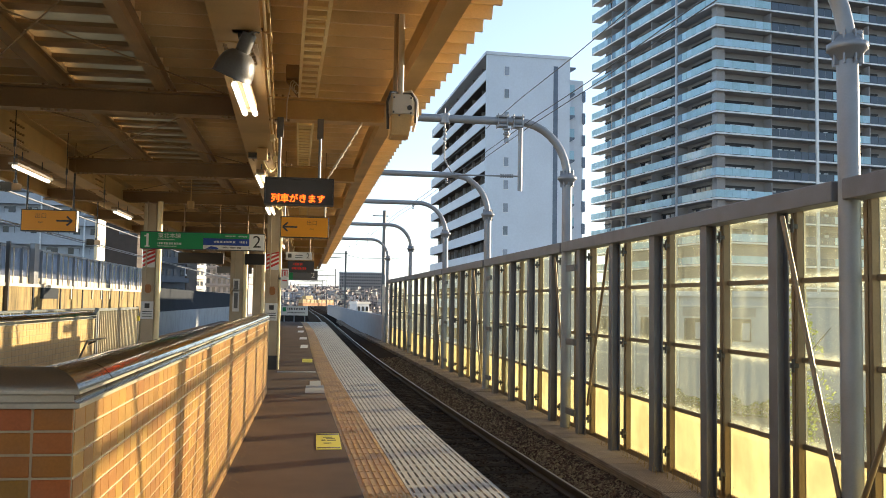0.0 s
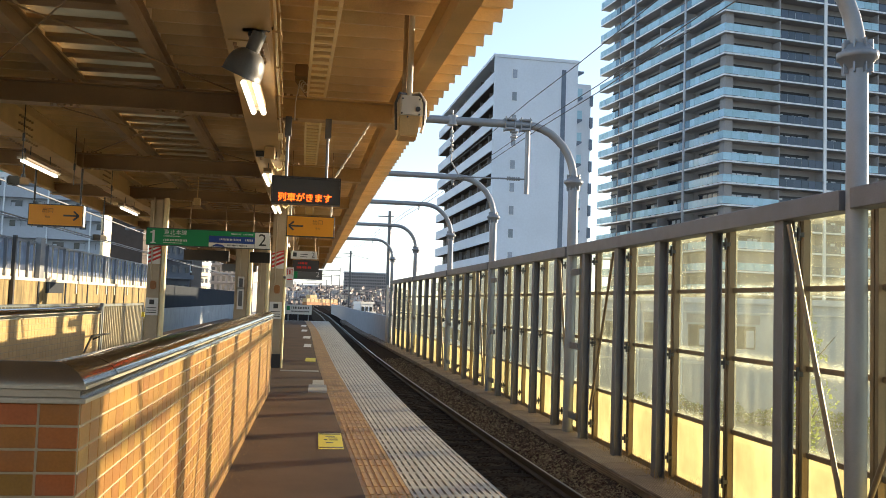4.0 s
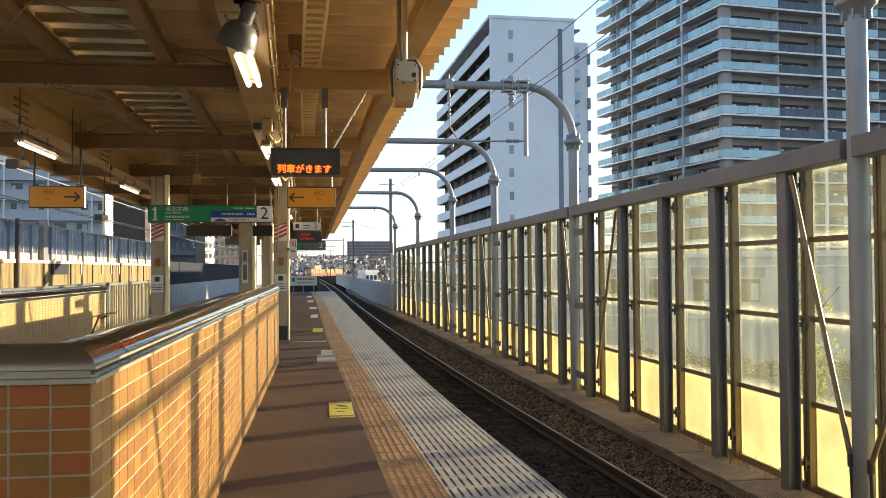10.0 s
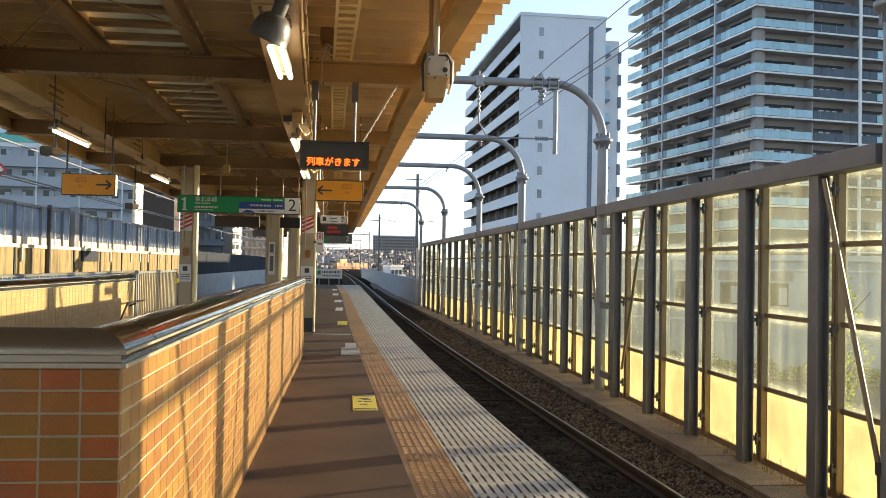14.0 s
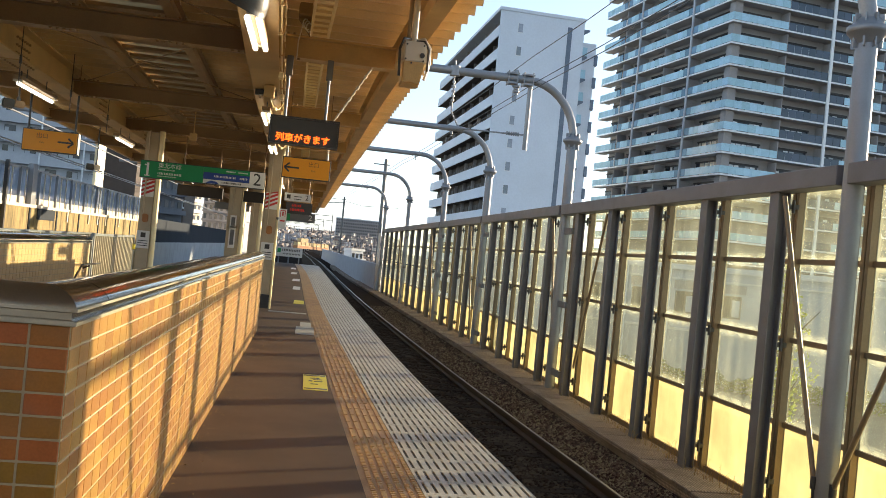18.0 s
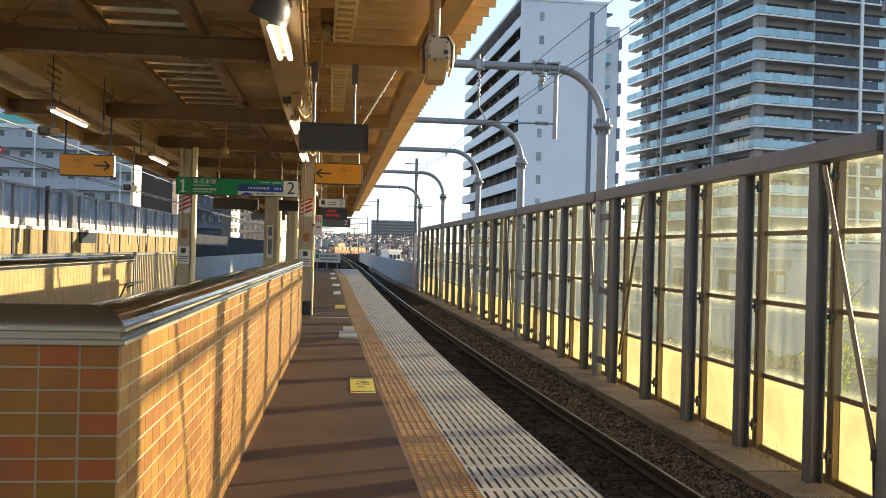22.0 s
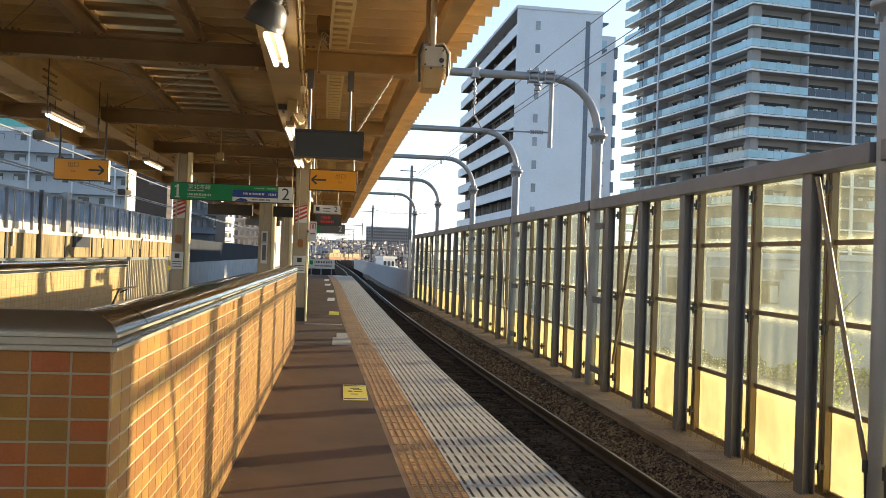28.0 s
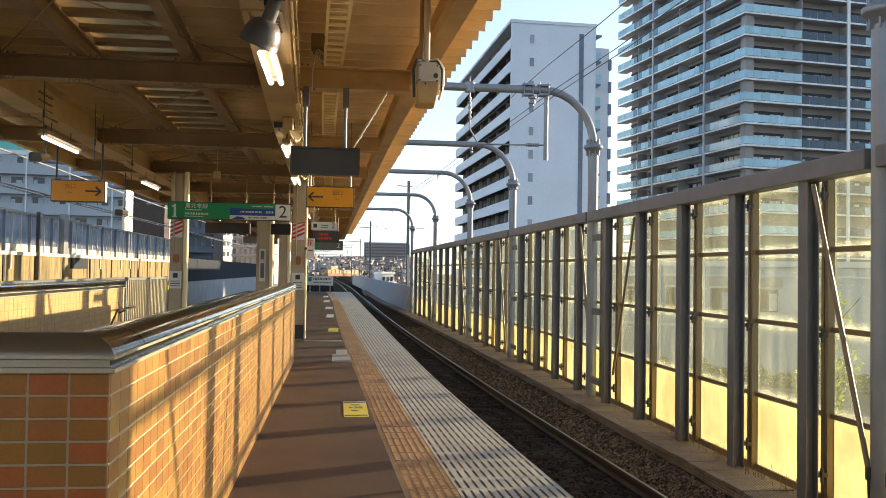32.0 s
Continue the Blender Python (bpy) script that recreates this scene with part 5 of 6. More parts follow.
t = thing("track_sign", "small white hanging track number sign with lit red display", "sign", (-0.42, 24.5, 2.72))
bm = B()
frame_box(bm, 0.72, 0.22, 0.1)
part("case", bm, M["signw"], t)
text_mesh("numeral", "2", 0.2, M["text"], t, pose(0.25, -0.055, 0, 90, 0, 0))
bm = B()
box(bm, -0.3, -0.2, -0.054, -0.051, -0.05, 0.06), box(bm, -0.1, 0.1, -0.054, -0.051, 0.01, 0.03), box(bm, -0.1, 0.1, -0.054, -0.051, -0.06, -0.04)
part("print_bar", bm, M["text"], t)
bm = B()
box(bm, -0.3, 0.42, -0.05, 0.05, -0.46, -0.14)
d_ = part("display", bm, M["dark"], t, "dark display with red lines")
print_line(-0.14, 0.12, -0.23, 0.03, M["leddim"], d_, -0.054)
print_line(-0.18, 0.22, -0.345, 0.03, M["leddim"], d_, -0.054)
rods(t, (-0.3, 0.3), 0.1, 0.85, M["steel_d"], 0.012)
t = thing("track_sign", "hanging green and grey track sign further along the platform", "sign", (-0.75, 34.0, 2.45))
bm = B()
frame_box(bm, 1.8, 0.36, 0.1)
part("case", bm, M["lampgrey"], t)
bm = B()
box(bm, -0.2, -0.05, -0.055, -0.051, -0.17, 0.17)
part("panel_green", bm, M["green"], t)
text_mesh("numeral", "2", 0.3, M["signw"], t, pose(0.72, -0.055, 0, 90, 0, 0))
rods(t, (-0.7, 0.7), 0.15, 1.62, M["steel_d"], 0.012)
t = thing("track_sign", "hanging green and grey track sign further along the platform", "sign", (-3.0, 34.0, 2.6))
bm = B()
frame_box(bm, 1.3, 0.26, 0.1)
part("case", bm, M["lampgrey"], t)
rods(t, (-0.5, 0.5), 0.15, 1.62, M["steel_d"], 0.012)
# red-lettered notice by the column, and boards on the far columns
t = thing("column_notice", "white notice board with red pictogram on the column", "notice", (-0.6, 18.7, 1.95))
bm = B()
box(bm, -0.13, -0.09, 0.01, 0.46, -0.02, 0.02), box(bm, -0.13, 0.05, 0.01, 0.03, -0.02, 0.02)
part("bracket", bm, M["galv"], t)
bm = B()
frame_box(bm, 0.16, 0.42, 0.02)
part("board", bm, M["signw"], t)
bm = B()
box(bm, -0.055, -0.04, -0.013, -0.011, 0.04, 0.18), box(bm, 0.04, 0.055, -0.013, -0.011, 0.04, 0.18), box(bm, -0.04, 0.04, -0.013, -0.011, 0.165, 0.18), box(bm, -0.015, 0.015, -0.013, -0.011, 0.06, 0.15), box(bm, -0.05, 0.05, -0.013, -0.011, -0.06, -0.03)
part("pictogram", bm, M["red"], t)
for z, h in ((1.95, 0.4), (1.45, 0.7)):
    t = thing("column_notice", "narrow white notice on the column", "notice", (-2.45, 28.6, z), group="column notices")
    bm = B()
    frame_box(bm, 0.2, h, 0.015)
    part("board", bm, M["signw"], t)
    bm = B()
    box(bm, -0.06, 0.06, -0.011, -0.009, -h * 0.35, h * 0.35)
    part("print_bar", bm, M["lampgrey"], t)
t = thing("end_sign", "white no-entry board on posts at the platform end", "sign", (-1.9, 59.5, 0))
bm = B()
box(bm, -0.2, 1.55, -0.03, 0.03, 0.46, 1.1)
part("board", bm, M["signw"], t)
print_line(0.2, 1.4, 0.9, 0.07, M["text"], t, -0.036)
print_line(0.2, 1.4, 0.65, 0.045, M["text"], t, -0.036)
bm = B()
box(bm, -0.12, 0.1, -0.036, -0.031, 0.72, 1.0)
part("mark", bm, M["green"], t)
for x in (0.0, 0.65, 1.35):
    bm = B()
    box(bm, x - 0.04, x + 0.04, 0.03, 0.1, 0, 1.05)
    part("post", bm, M["galv"], t)

# floor plates
def plate(x, y, w, l, m_, label, print_=False):
    t = thing("floor_plate", label, "floor plate", (x, y, 0), group="floor plates")
    bm = B()
    box(bm, -w / 2, w / 2, -l / 2, l / 2, 0.0, 0.004)
    part("sheet", bm, M[m_], t)
    if print_:
        for a, b, q, h in ((-0.05, 0.05, 0.24, 0.022), (-0.02, 0.075, 0.16, 0.018), (-0.07, -0.03, 0.05, 0.03), (-0.01, 0.08, 0.04, 0.022), (-0.05, 0.03, -0.14, 0.022)):
            bm = B()
            box(bm, a, b, q * l - h, q * l + h, 0.004, 0.006)
            part("print_bar", bm, M["text"], t)
        for q in (-0.42, 0.43):
            bm = B()
            box(bm, -w / 2 + 0.01, w / 2 - 0.01, q * l - 0.03, q * l + 0.03, 0.004, 0.006)
            part("border_bar", bm, M["winfar"], t)


plate(0.205, 9.45, 0.255, 1.05, "yellow", "yellow warning plate with dark print on the floor", True)
plate(0.07, 14.95, 0.31, 1.3, "conc", "worn pale plate set in the platform floor")
plate(0.08, 16.05, 0.2, 0.85, "conc", "small worn pale plate set in the platform floor")
for x, y, w, l in ((-0.105, 22.0, 0.25, 1.25), (-0.25, 28.7, 0.23, 1.9), (-0.35, 34.8, 0.28, 2.0), (-0.55, 42.2, 0.27, 2.4), (-0.7, 49.7, 0.27, 2.6)):
    plate(x, y, w, l, "yellow" if y < 25 else "concw", "yellow warning plate on the platform floor" if y < 25 else "pale warning plate on the platform floor")
bm = B()
box(bm, -0.7, TACT(18.5) - 0.02, 18.4, 18.66, 0.0, 0.005)
one("floor_joint", bm, M["conc"], "pale joint strip across the platform floor", "joint", kind="structure")

# ---- far-side noise wall beyond the second track ----
FX = -9.0
far_wall = thing("far_fence", "grey screen fence on a stained concrete parapet across the far track", "fence", kind="structure")
bm = B()
box(bm, FX - 0.3, FX, 8, 49, -1.3, 1.8)
part("parapet", bm, M["streak"], far_wall, "stained tan concrete parapet")
bm = B()
box(bm, FX - 0.02, FX + 0.05, 8, 49, 1.78, 1.88)
part("rail", bm, M["cream"], far_wall)
bm = B()
box(bm, FX - 0.135, FX - 0.12, 8, 49, 1.8, 2.1)
part("kick_board", bm, M["cream"], far_wall, "pale kick board at the foot of the screens")
bm = B()
box(bm, FX - 0.2, FX - 0.1, 8, 49, 2.98, 3.06)
part("rail", bm, M["galv"], far_wall)
for i in range(21):
    y = 9 + i * 2
    bm = B()
    box(bm, FX - 0.18, FX - 0.14, y + 0.03, y + 1.97, 1.86, 2.98)
    part("screen", bm, M["pane_blue"], far_wall)
    bm = B()
    box(bm, FX - 0.13, FX - 0.05, y - 0.035, y + 0.035, 1.8, 3.02)
    part("post", bm, M["galv"], far_wall)
    for k in (0.67, 1.33):
        bm = B()
        box(bm, FX - 0.14, FX - 0.1, y + k - 0.02, y + k + 0.02, 1.86, 2.98)
        part("slat", bm, M["cream"], far_wall)
bm = B()
box(bm, FX - 0.1, FX + 0.06, 29.75, 30.2, 1.88, 3.2)
part("wide_post", bm, M["galv"], far_wall)
bm = B()
box(bm, FX - 0.05, FX + 0.04, 30.7, 32.65, 1.41, 1.83)
part("dark_box", bm, M["shadewall"], far_wall, "dark slate equipment cabinet")
for y in (11, 13.8, 16.5, 19.2, 22, 24.75, 29.9, 33.0, 36.03, 39.3, 42.6, 46.0):
    bm = B()
    box(bm, FX + 0.002, FX + 0.03, y - 0.06, y + 0.06, -1.0, 1.8)
    part("joint_cover", bm, M["shadewall"], far_wall, "dark joint cover strip")
for y in (25.2, 34.3, 37.5, 39.0, 40.5, 43.2):
    bm = B()
    box(bm, FX + 0.002, FX + 0.05, y - 0.06, y + 0.06, 1.4, 1.79)
    part("bracket", bm, M["cream"], far_wall, "pale sunlit bracket")
bm = B()
box(bm, FX + 0.02, FX + 0.12, 27.2, 27.32, -1.2, 3.1)
part("stanchion", bm, M["dark"], far_wall, "dark steel stanchion")
bm = B()
box(bm, FX - 0.3, FX, 49, 110, -1.3, 0.65)
one("wall_far_low", bm, M["lowwall"], "pale parapet along the far track", "wall", kind="structure")
bm = B()
box(bm, FX - 0.6, FX - 0.35, 49, 110, 0.0, 2.1)
one("wall_far_upper", bm, M["shadewall"], "dark grey panel wall behind the far parapet", "wall", kind="structure")
# parapet on the near track beyond the fence
bm = B()
loft(bm, [(0.0, -1.25), (0.25, -1.25), (0.25, 0.64), (0.0, 0.64)], steps(50.8, 176, 5), FENCE)
one("wall_parapet", bm, M["parapet"], "white concrete parapet curving with the track", "wall", kind="structure")
bm = B()
box(bm, FENCE(52) - 0.12, FENCE(52) + 0.02, 52, 52.15, -1.25, 2.5)
one("end_post", bm, M["cream"], "pale lit post at the fence end", "post")

# far catenary masts
for x, y, h in ((5.2, 66, 8.4), (4.6, 130, 8.9)):
    t = thing("mast", "slim dark catenary mast with crossarm", "mast", (x, y, -1.2), group="far masts")
    bm = B()
    tube(bm, [(0, 0, 0), (0, 0, h + 1.2)], 0.13, 8)
    part("shaft", bm, M["lampgrey"], t)
    bm = B()
    box(bm, -0.9 if y < 100 else -2.0, 0.3 if y < 100 else 0.3, -0.03, 0.03, h + 0.75, h + 0.82)
    if y > 100:
        tube(bm, [(0, 0, h + 0.3), (-2.6, 0, h + 0.1), (-4.2, 0, h - 0.3)], 0.05, 6)
        tube(bm, [(0, 0, h + 0.6), (2.2, -10, h - 0.4), (5.2, -30, h - 1.2)], 0.03, 5)
    part("crossarm", bm, M["lampgrey"], t)

# portal gantries further down the line
for y in (190, 240, 300):
    t = thing("line_gantry", "slim grey line gantry spanning the tracks", "gantry", (RAIL(y), y, -1.2), group="line gantries")
    for x in (-11.5, 4.0):
        bm = B()
        box(bm, x - 0.08, x + 0.08, -0.08, 0.08, 0, 9.6)
        part("post", bm, M["lampgrey"], t)
    for z in (8.0, 9.0):
        bm = B()
        box(bm, -11.5, 4.0, -0.06, 0.06, z, z + 0.12)
        part("beam", bm, M["lampgrey"], t)

# ---- tower with wrapped glass balconies ----
def tower():
    t = thing("apartment_tower", "tall apartment tower with blue-green glass balconies, taupe walls", "tower", (56.2, 116, 0), 8.3)
    z0, dz, n0, n1 = 17.02, 3.13, -7, 14
    LL, RR, dep = 39.5, 60.0, 1.9
    zt = z0 + dz * n1 + 2
    bm = B()
    box(bm, dep, RR - dep, dep, LL - dep, -7, zt)
    part("wall", bm, M["taupe"], t, "taupe tiled wall")
    def quad_part(nm, m_, a, b, c, d, e, f):
        bm = B()
        box(bm, a, b, c, d, e, f)
        return part(nm, bm, m_, t)
    shared, far = {}, {"glassb": B(), "glassd": B(), "navy": B()}

    def front(a, b, c, d, e, f, m_, single):
        if not single:
            return box(far[m_], a, b, c, d, e, f)
        key = (round(b - a, 3), round(d - c, 3), m_)
        if key not in shared:
            shared[key] = mesh_of("balcony_pane", box(B(), 0, b - a, 0, d - c, 0, f - e), M[m_])
        piece("balcony_pane", shared[key], t, a, c, e)

    rs = random.Random(11)

    def unit(nm, m_, a, b, c, d, e, f):
        key = (nm, m_, round(b - a, 3), round(d - c, 3))
        if key not in shared:
            shared[key] = mesh_of(nm, box(B(), 0, b - a, 0, d - c, 0, f - e), M[m_])
        piece(nm, shared[key], t, a, c, e)

    for k in range(n0, n1 + 1):
        z = z0 + dz * k
        bm = B()
        box(bm, 0, RR, 0, dep, z - 0.24, z), box(bm, 0, dep, dep, LL, z - 0.24, z)
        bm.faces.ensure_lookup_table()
        # bottom faces get the darker colour, a painted underside shade
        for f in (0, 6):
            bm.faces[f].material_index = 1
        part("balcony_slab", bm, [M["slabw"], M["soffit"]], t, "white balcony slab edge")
        # glass fronts on the receding face, bay by bay
        for a, b in ((0.0, 10.1), (10.6, 26.0), (26.5, 31.5), (32.0, LL)):
            n = max(1, round((b - a) / 1.3))
            for i in range(n):
                y0, y1 = a + (b - a) * i / n, a + (b - a) * (i + 1) / n
                front(0.02, 0.06, y0 + 0.03, y1 - 0.03, z + 0.08, z + 1.15, "glassd" if (i == 0 and a > 0) or (i == n - 1 and a < 30) else "glassb", 1 <= k <= 8 and a < 20)
        for a, b, m_ in ((0.05, 9.4, "glassb"), (9.5, 17.0, "navy"), (17.6, 20.2, "navy"), (20.3, 27, "glassb"), (27.1, 34, "navy"), (34.1, 46, "glassb"), (46.1, 60, "glassb")):
            n = max(1, round((b - a) / 1.3))
            for i in range(n):
                x0, x1 = a + (b - a) * i / n, a + (b - a) * (i + 1) / n
                g = 0.03 if m_ == "navy" else 0.012
                front(x0 + g, x1 - g, 0.02, 0.06, z + (0.08 if m_ == "glassb" else -0.3), z + 1.15, m_, 1 <= k <= 8 and a < 9.45 or m_ == "navy" and 1 <= k <= 8 and a < 20)
        if k < -2:
            continue
        for a, b in ((2.3, 7.6), (10.2, 15.8), (18.2, 22.5), (24, 30), (33, 40), (42, 50), (52, 58)):
            unit("window", "window", a, b, dep - 0.03, dep + 0.05, z + 0.1, z + 1.78)
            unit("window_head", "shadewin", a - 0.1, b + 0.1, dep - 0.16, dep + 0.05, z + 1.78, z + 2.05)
        for a, b in ((2.6, 8.8), (12.4, 17.5), (19.5, 24.5), (27.4, 30.6), (33, 37.5)):
            unit("window", "window", dep - 0.03, dep + 0.05, a, b, z + 0.1, z + 2.15)
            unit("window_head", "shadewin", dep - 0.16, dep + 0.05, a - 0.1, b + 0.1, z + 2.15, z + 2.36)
        for a in (2.7, 3.6, 4.6, 5.5, 6.4, 10.6, 11.8, 12.9, 14, 18.6, 20, 27, 36):
            if rs.random() < 0.7:
                unit("curtain", rs.choice(("slabw", "slabw", "greyw")), a, a + 0.8, dep - 0.06, dep - 0.03, z + 0.2, z + 1.7)
        # cream ones low near the corner paint the yellow light in those windows
        for a in (2.9, 4.2, 5.5, 6.8, 8.0, 12.6, 14.0, 15.4, 20, 22, 35):
            if rs.random() < (0.75 if k < 5 and a < 9 else 0.45):
                unit("curtain", "cream" if k < 5 and a < 9 else rs.choice(("slabw", "greyw")), dep - 0.06, dep - 0.03, a, a + rs.choice((0.6, 1.0)), z + 0.2, z + 2.1)
        for a in (9.45, 17.3, 27.05, 34.0, 46.0):
            unit("divider", "taupe", a - 0.08, a + 0.08, 0.1, dep, z, z + 2.6)
        for a in (10.35, 18.0, 26.25, 31.75):
            unit("divider", "taupe", 0.1, dep, a - 0.08, a + 0.08, z, z + 2.6)
    for m_, bm in far.items():
        tagged(part("balcony_panes", bm, M[m_], t), kind="stuff")
    for y in (10.35, 26.25):
        quad_part("fin", M["greyw"], -0.12, 0.1, y - 0.2, y + 0.2, -7, zt)
    quad_part("fin", M["slabw"], 17.05, 17.5, -0.15, 0.1, -7, zt)
    quad_part("fin", M["taupe"], 0.6, 1.9, 0.6, 1.9, -7, zt)


tower()


def white_block():
    t = thing("apartment_block", "pale apartment block with balcony ranks down its long side", "apartment block", (21.47, 109, 0), 2.0)
    zt, W, L = 33.6, 11.2, 42.0
    bm = B()
    box(bm, 1.4, W, 0.0, L, -7, zt)
    part("wall", bm, M["whitew"], t, "pale blue-white wall")
    # dark sheet over the pale wall paints the recess's shade
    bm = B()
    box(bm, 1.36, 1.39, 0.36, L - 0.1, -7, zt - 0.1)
    part("recess_wall", bm, M["brownb"], t, "dark brown sheet lining the balcony recess, shade painted in")
    bm = B()
    box(bm, -0.05, 1.4, 0.0, 0.35, -7, zt)
    part("end_fin", bm, M["whitew"], t)
    bm = B()
    box(bm, -0.2, W + 0.1, -0.15, L, zt, zt + 0.4)
    part("roof", bm, M["whitew"], t)
    bm = B()
    box(bm, 8.95, 9.55, -0.06, -0.02, -7, zt - 1)
    part("dark_strip", bm, M["strip"], t, "dark vertical window strip")
    for k in range(13):
        z = zt - 2.0 - 2.97 * k
        bm = B()
        box(bm, 2.35, 2.95, -0.05, 0.02, z - 0.55, z + 0.55)
        w = part("window", bm, M["endwin"], t, "small square end window")
        bm = B()
        box(bm, 2.28, 3.02, -0.08, -0.05, z - 0.66, z - 0.58), box(bm, 2.28, 2.34, -0.08, -0.05, z - 0.58, z + 0.6)
        part("frame", bm, M["slabw"], w)
    win_me = mesh_of("window", box(B(), 0, 0.07, 0, 2.1, 0, 2.1), M["shadewin"])
    div_me = mesh_of("divider", box(B(), 0.5, 0.95, 0, 0.12, 0, 2.75), M["taupe"])
    for k in range(13):
        z = zt - 2.97 * (k + 1)
        bm = B()
        box(bm, 0.0, 0.12, 0.35, L, z - 0.2, z + 1.15)
        balcony = part("balcony", bm, M["whitew"], t, "white balcony front")
        # soffit coloured dark to paint the shade under each balcony
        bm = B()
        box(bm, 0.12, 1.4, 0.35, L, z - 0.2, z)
        part("balcony_floor", bm, M["brownb"], balcony, "balcony soffit with its shade painted in as dark brown")
        for i in range(7):
            for q in (0, 2.6):
                piece("window", win_me, t, 1.3, 1.2 + i * 5.9 + q, z + 0.1)
        for i in range(7):
            piece("divider", div_me, t, 0.3, 0.4 + i * 5.9, z)
    bm = B()
    box(bm, W + 0.0, W + 2.7, 2.5, 14, -7, zt - 2.0)
    part("rear_wing", bm, M["whitew"], t)
    # balconies between the block and its wing, seen from below
    for k in range(13):
        z, w = (zt - 4.0 - 2.97 * (k - 1), 1.25) if k else (zt - 0.5, 1.35)
        bm = B()
        ring = [[bm.verts.new((W + x, y, z + q)) for x, q in ((0, 0.0), (w, 0.0), (w, -0.22), (0, -1.05))] for y in (1.6, 2.45)]
        bm.faces.new(ring[0]), bm.faces.new(ring[1])
        for i in range(4):
            bm.faces.new((ring[0][i], ring[0][(i + 1) % 4], ring[1][(i + 1) % 4], ring[1][i]))
        part("rear_bracket", bm, M["strip"], t, "dark wedge under the balcony")
        if k:
            bm = B()
            box(bm, W + 0.02, W + w - 0.05, 1.62, 1.68, z + 0.02, z + 1.15)
            part("rear_balcony", bm, M["glassb"], t, "pale glass balcony front")
            bm = B()
            box(bm, W + 2.55, W + 2.98, 2.3, 3.4, z - 0.9, z + 0.5)
            part("rear_bay", bm, M["strip"], t, "dark glazed bay at the corner")


white_block()


def flat_block(x, y, rz, w, d, h, floors, bays, m_="whitew", label="pale concrete apartment house with window rows", z0=-7, slim=False, levels=(0.36, 0.7, 0.4)):
    t = thing("apartment_house", label, "apartment house", (x, y, z0), rz)
    bm = B()
    box(bm, -w / 2, w / 2, 0, d, 0, h)
    part("wall", bm, M[m_], t)
    bm = B()
    box(bm, -w / 2 - 0.2, w / 2 + 0.2, -0.2, d, h, h + 0.4)
    part("roof", bm, M["slabw"], t)
    fh = h / floors
    for k in range(floors):
        z = k * fh
        for i in range(bays):
            xx = -w / 2 + w * (i + 0.5) / bays
            bm = B()
            ww = w / bays * (0.26 if slim else 0.28)
            box(bm, xx - ww, xx + ww, -0.06, 0.02, z + fh * levels[0], z + fh * (levels[1] if slim else 0.78))
            win = part("window", bm, M["window" if levels[2] > 1 else "winfar"], t)
            if levels[2] > 1:
                bm = B()
                q = (i * 7 + k * 5) % 4
                box(bm, xx - ww * (0.95, 0.0, 0.9, 0.1)[q], xx + ww * (-0.05, 0.95, -0.2, 0.9)[q], -0.075, -0.062, z + fh * levels[0] + 0.05, z + fh * levels[1] - (0.05, 0.05, 0.3, 0.4)[q])
                part("curtain", bm, M["greyw"], win)
        bm = B()
        box(bm, -w / 2, w / 2, -0.9, 0, z + 0.0, z + 0.12), box(bm, -w / 2, w / 2, -0.9, -0.85, z + 0.12, z + (levels[2] if slim else 0.75))
        part("balcony", bm, M[m_ if slim else "slabw"], t, "pale balcony band")
    if levels[2] > 1:
        for i in range(bays // 2):
            bm = B()
            xx = -w / 2 + w * (2 * i + 1) / bays
            tube(bm, [(xx, -1.0, 0), (xx, -1.0, h)], 0.11, 6)
            part("downpipe", bm, M["slabw"], t)
    return t


flat_block(-47.5, 113, 6, 48, 10, 22.3, 9, 19, "greyw", slim=True, levels=(0.5, 0.88, 1.35))
flat_block(-62, 150, 6, 40, 10, 27.5, 11, 18, "greyw", slim=True)
bm = B()
box(bm, -66, -42.4, 128, 140, 17.8, 19.0)
one("teal_roof", bm, M["teal"], "teal metal roof of a hall behind the apartment house", "roof")
bm = B()
box(bm, -65.5, -42.8, 128.5, 139.5, -7, 17.8), box(bm, -65.5, -43.8, 131, 139, 19.0, 20.3)
one("hall", bm, M["whitew"], "pale hall under the teal roof", "building")
# dark block and lit pier behind the left fence
bm = B()
box(bm, -14.2, -11.75, 60.6, 62.4, -7, 9.2)
one("dark_house", bm, M["brownb"], "dark brown windowless building beyond the far track", "building")
bm = B()
box(bm, -0.36, 0.36, -0.1, 0.1, -7, 7.0)
one("lit_pier", bm, M["deck"], "sunlit cream wall pier at the dark building", "pier", at=(-13.55, 58, 0), rz=60)
flat_block(-15, 95, 0, 3.4, 8, 13.6, 5, 2, "brownb", "dark building with white lit windows")
flat_block(-12.6, 79, 30, 3.0, 0.8, 14.8, 9, 5, "slate", "dark slate house with small windows beyond the station", slim=True)
flat_block(-30.4, 230, 48, 6.5, 8, 27, 10, 5, "cream", "sunlit cream apartment house beyond the station")
flat_block(-24.0, 250, -8, 12, 6, 22, 9, 8, "hazegrey", "grey house beside the sunlit apartment house", slim=True, levels=(0.2, 0.8, 0.5))

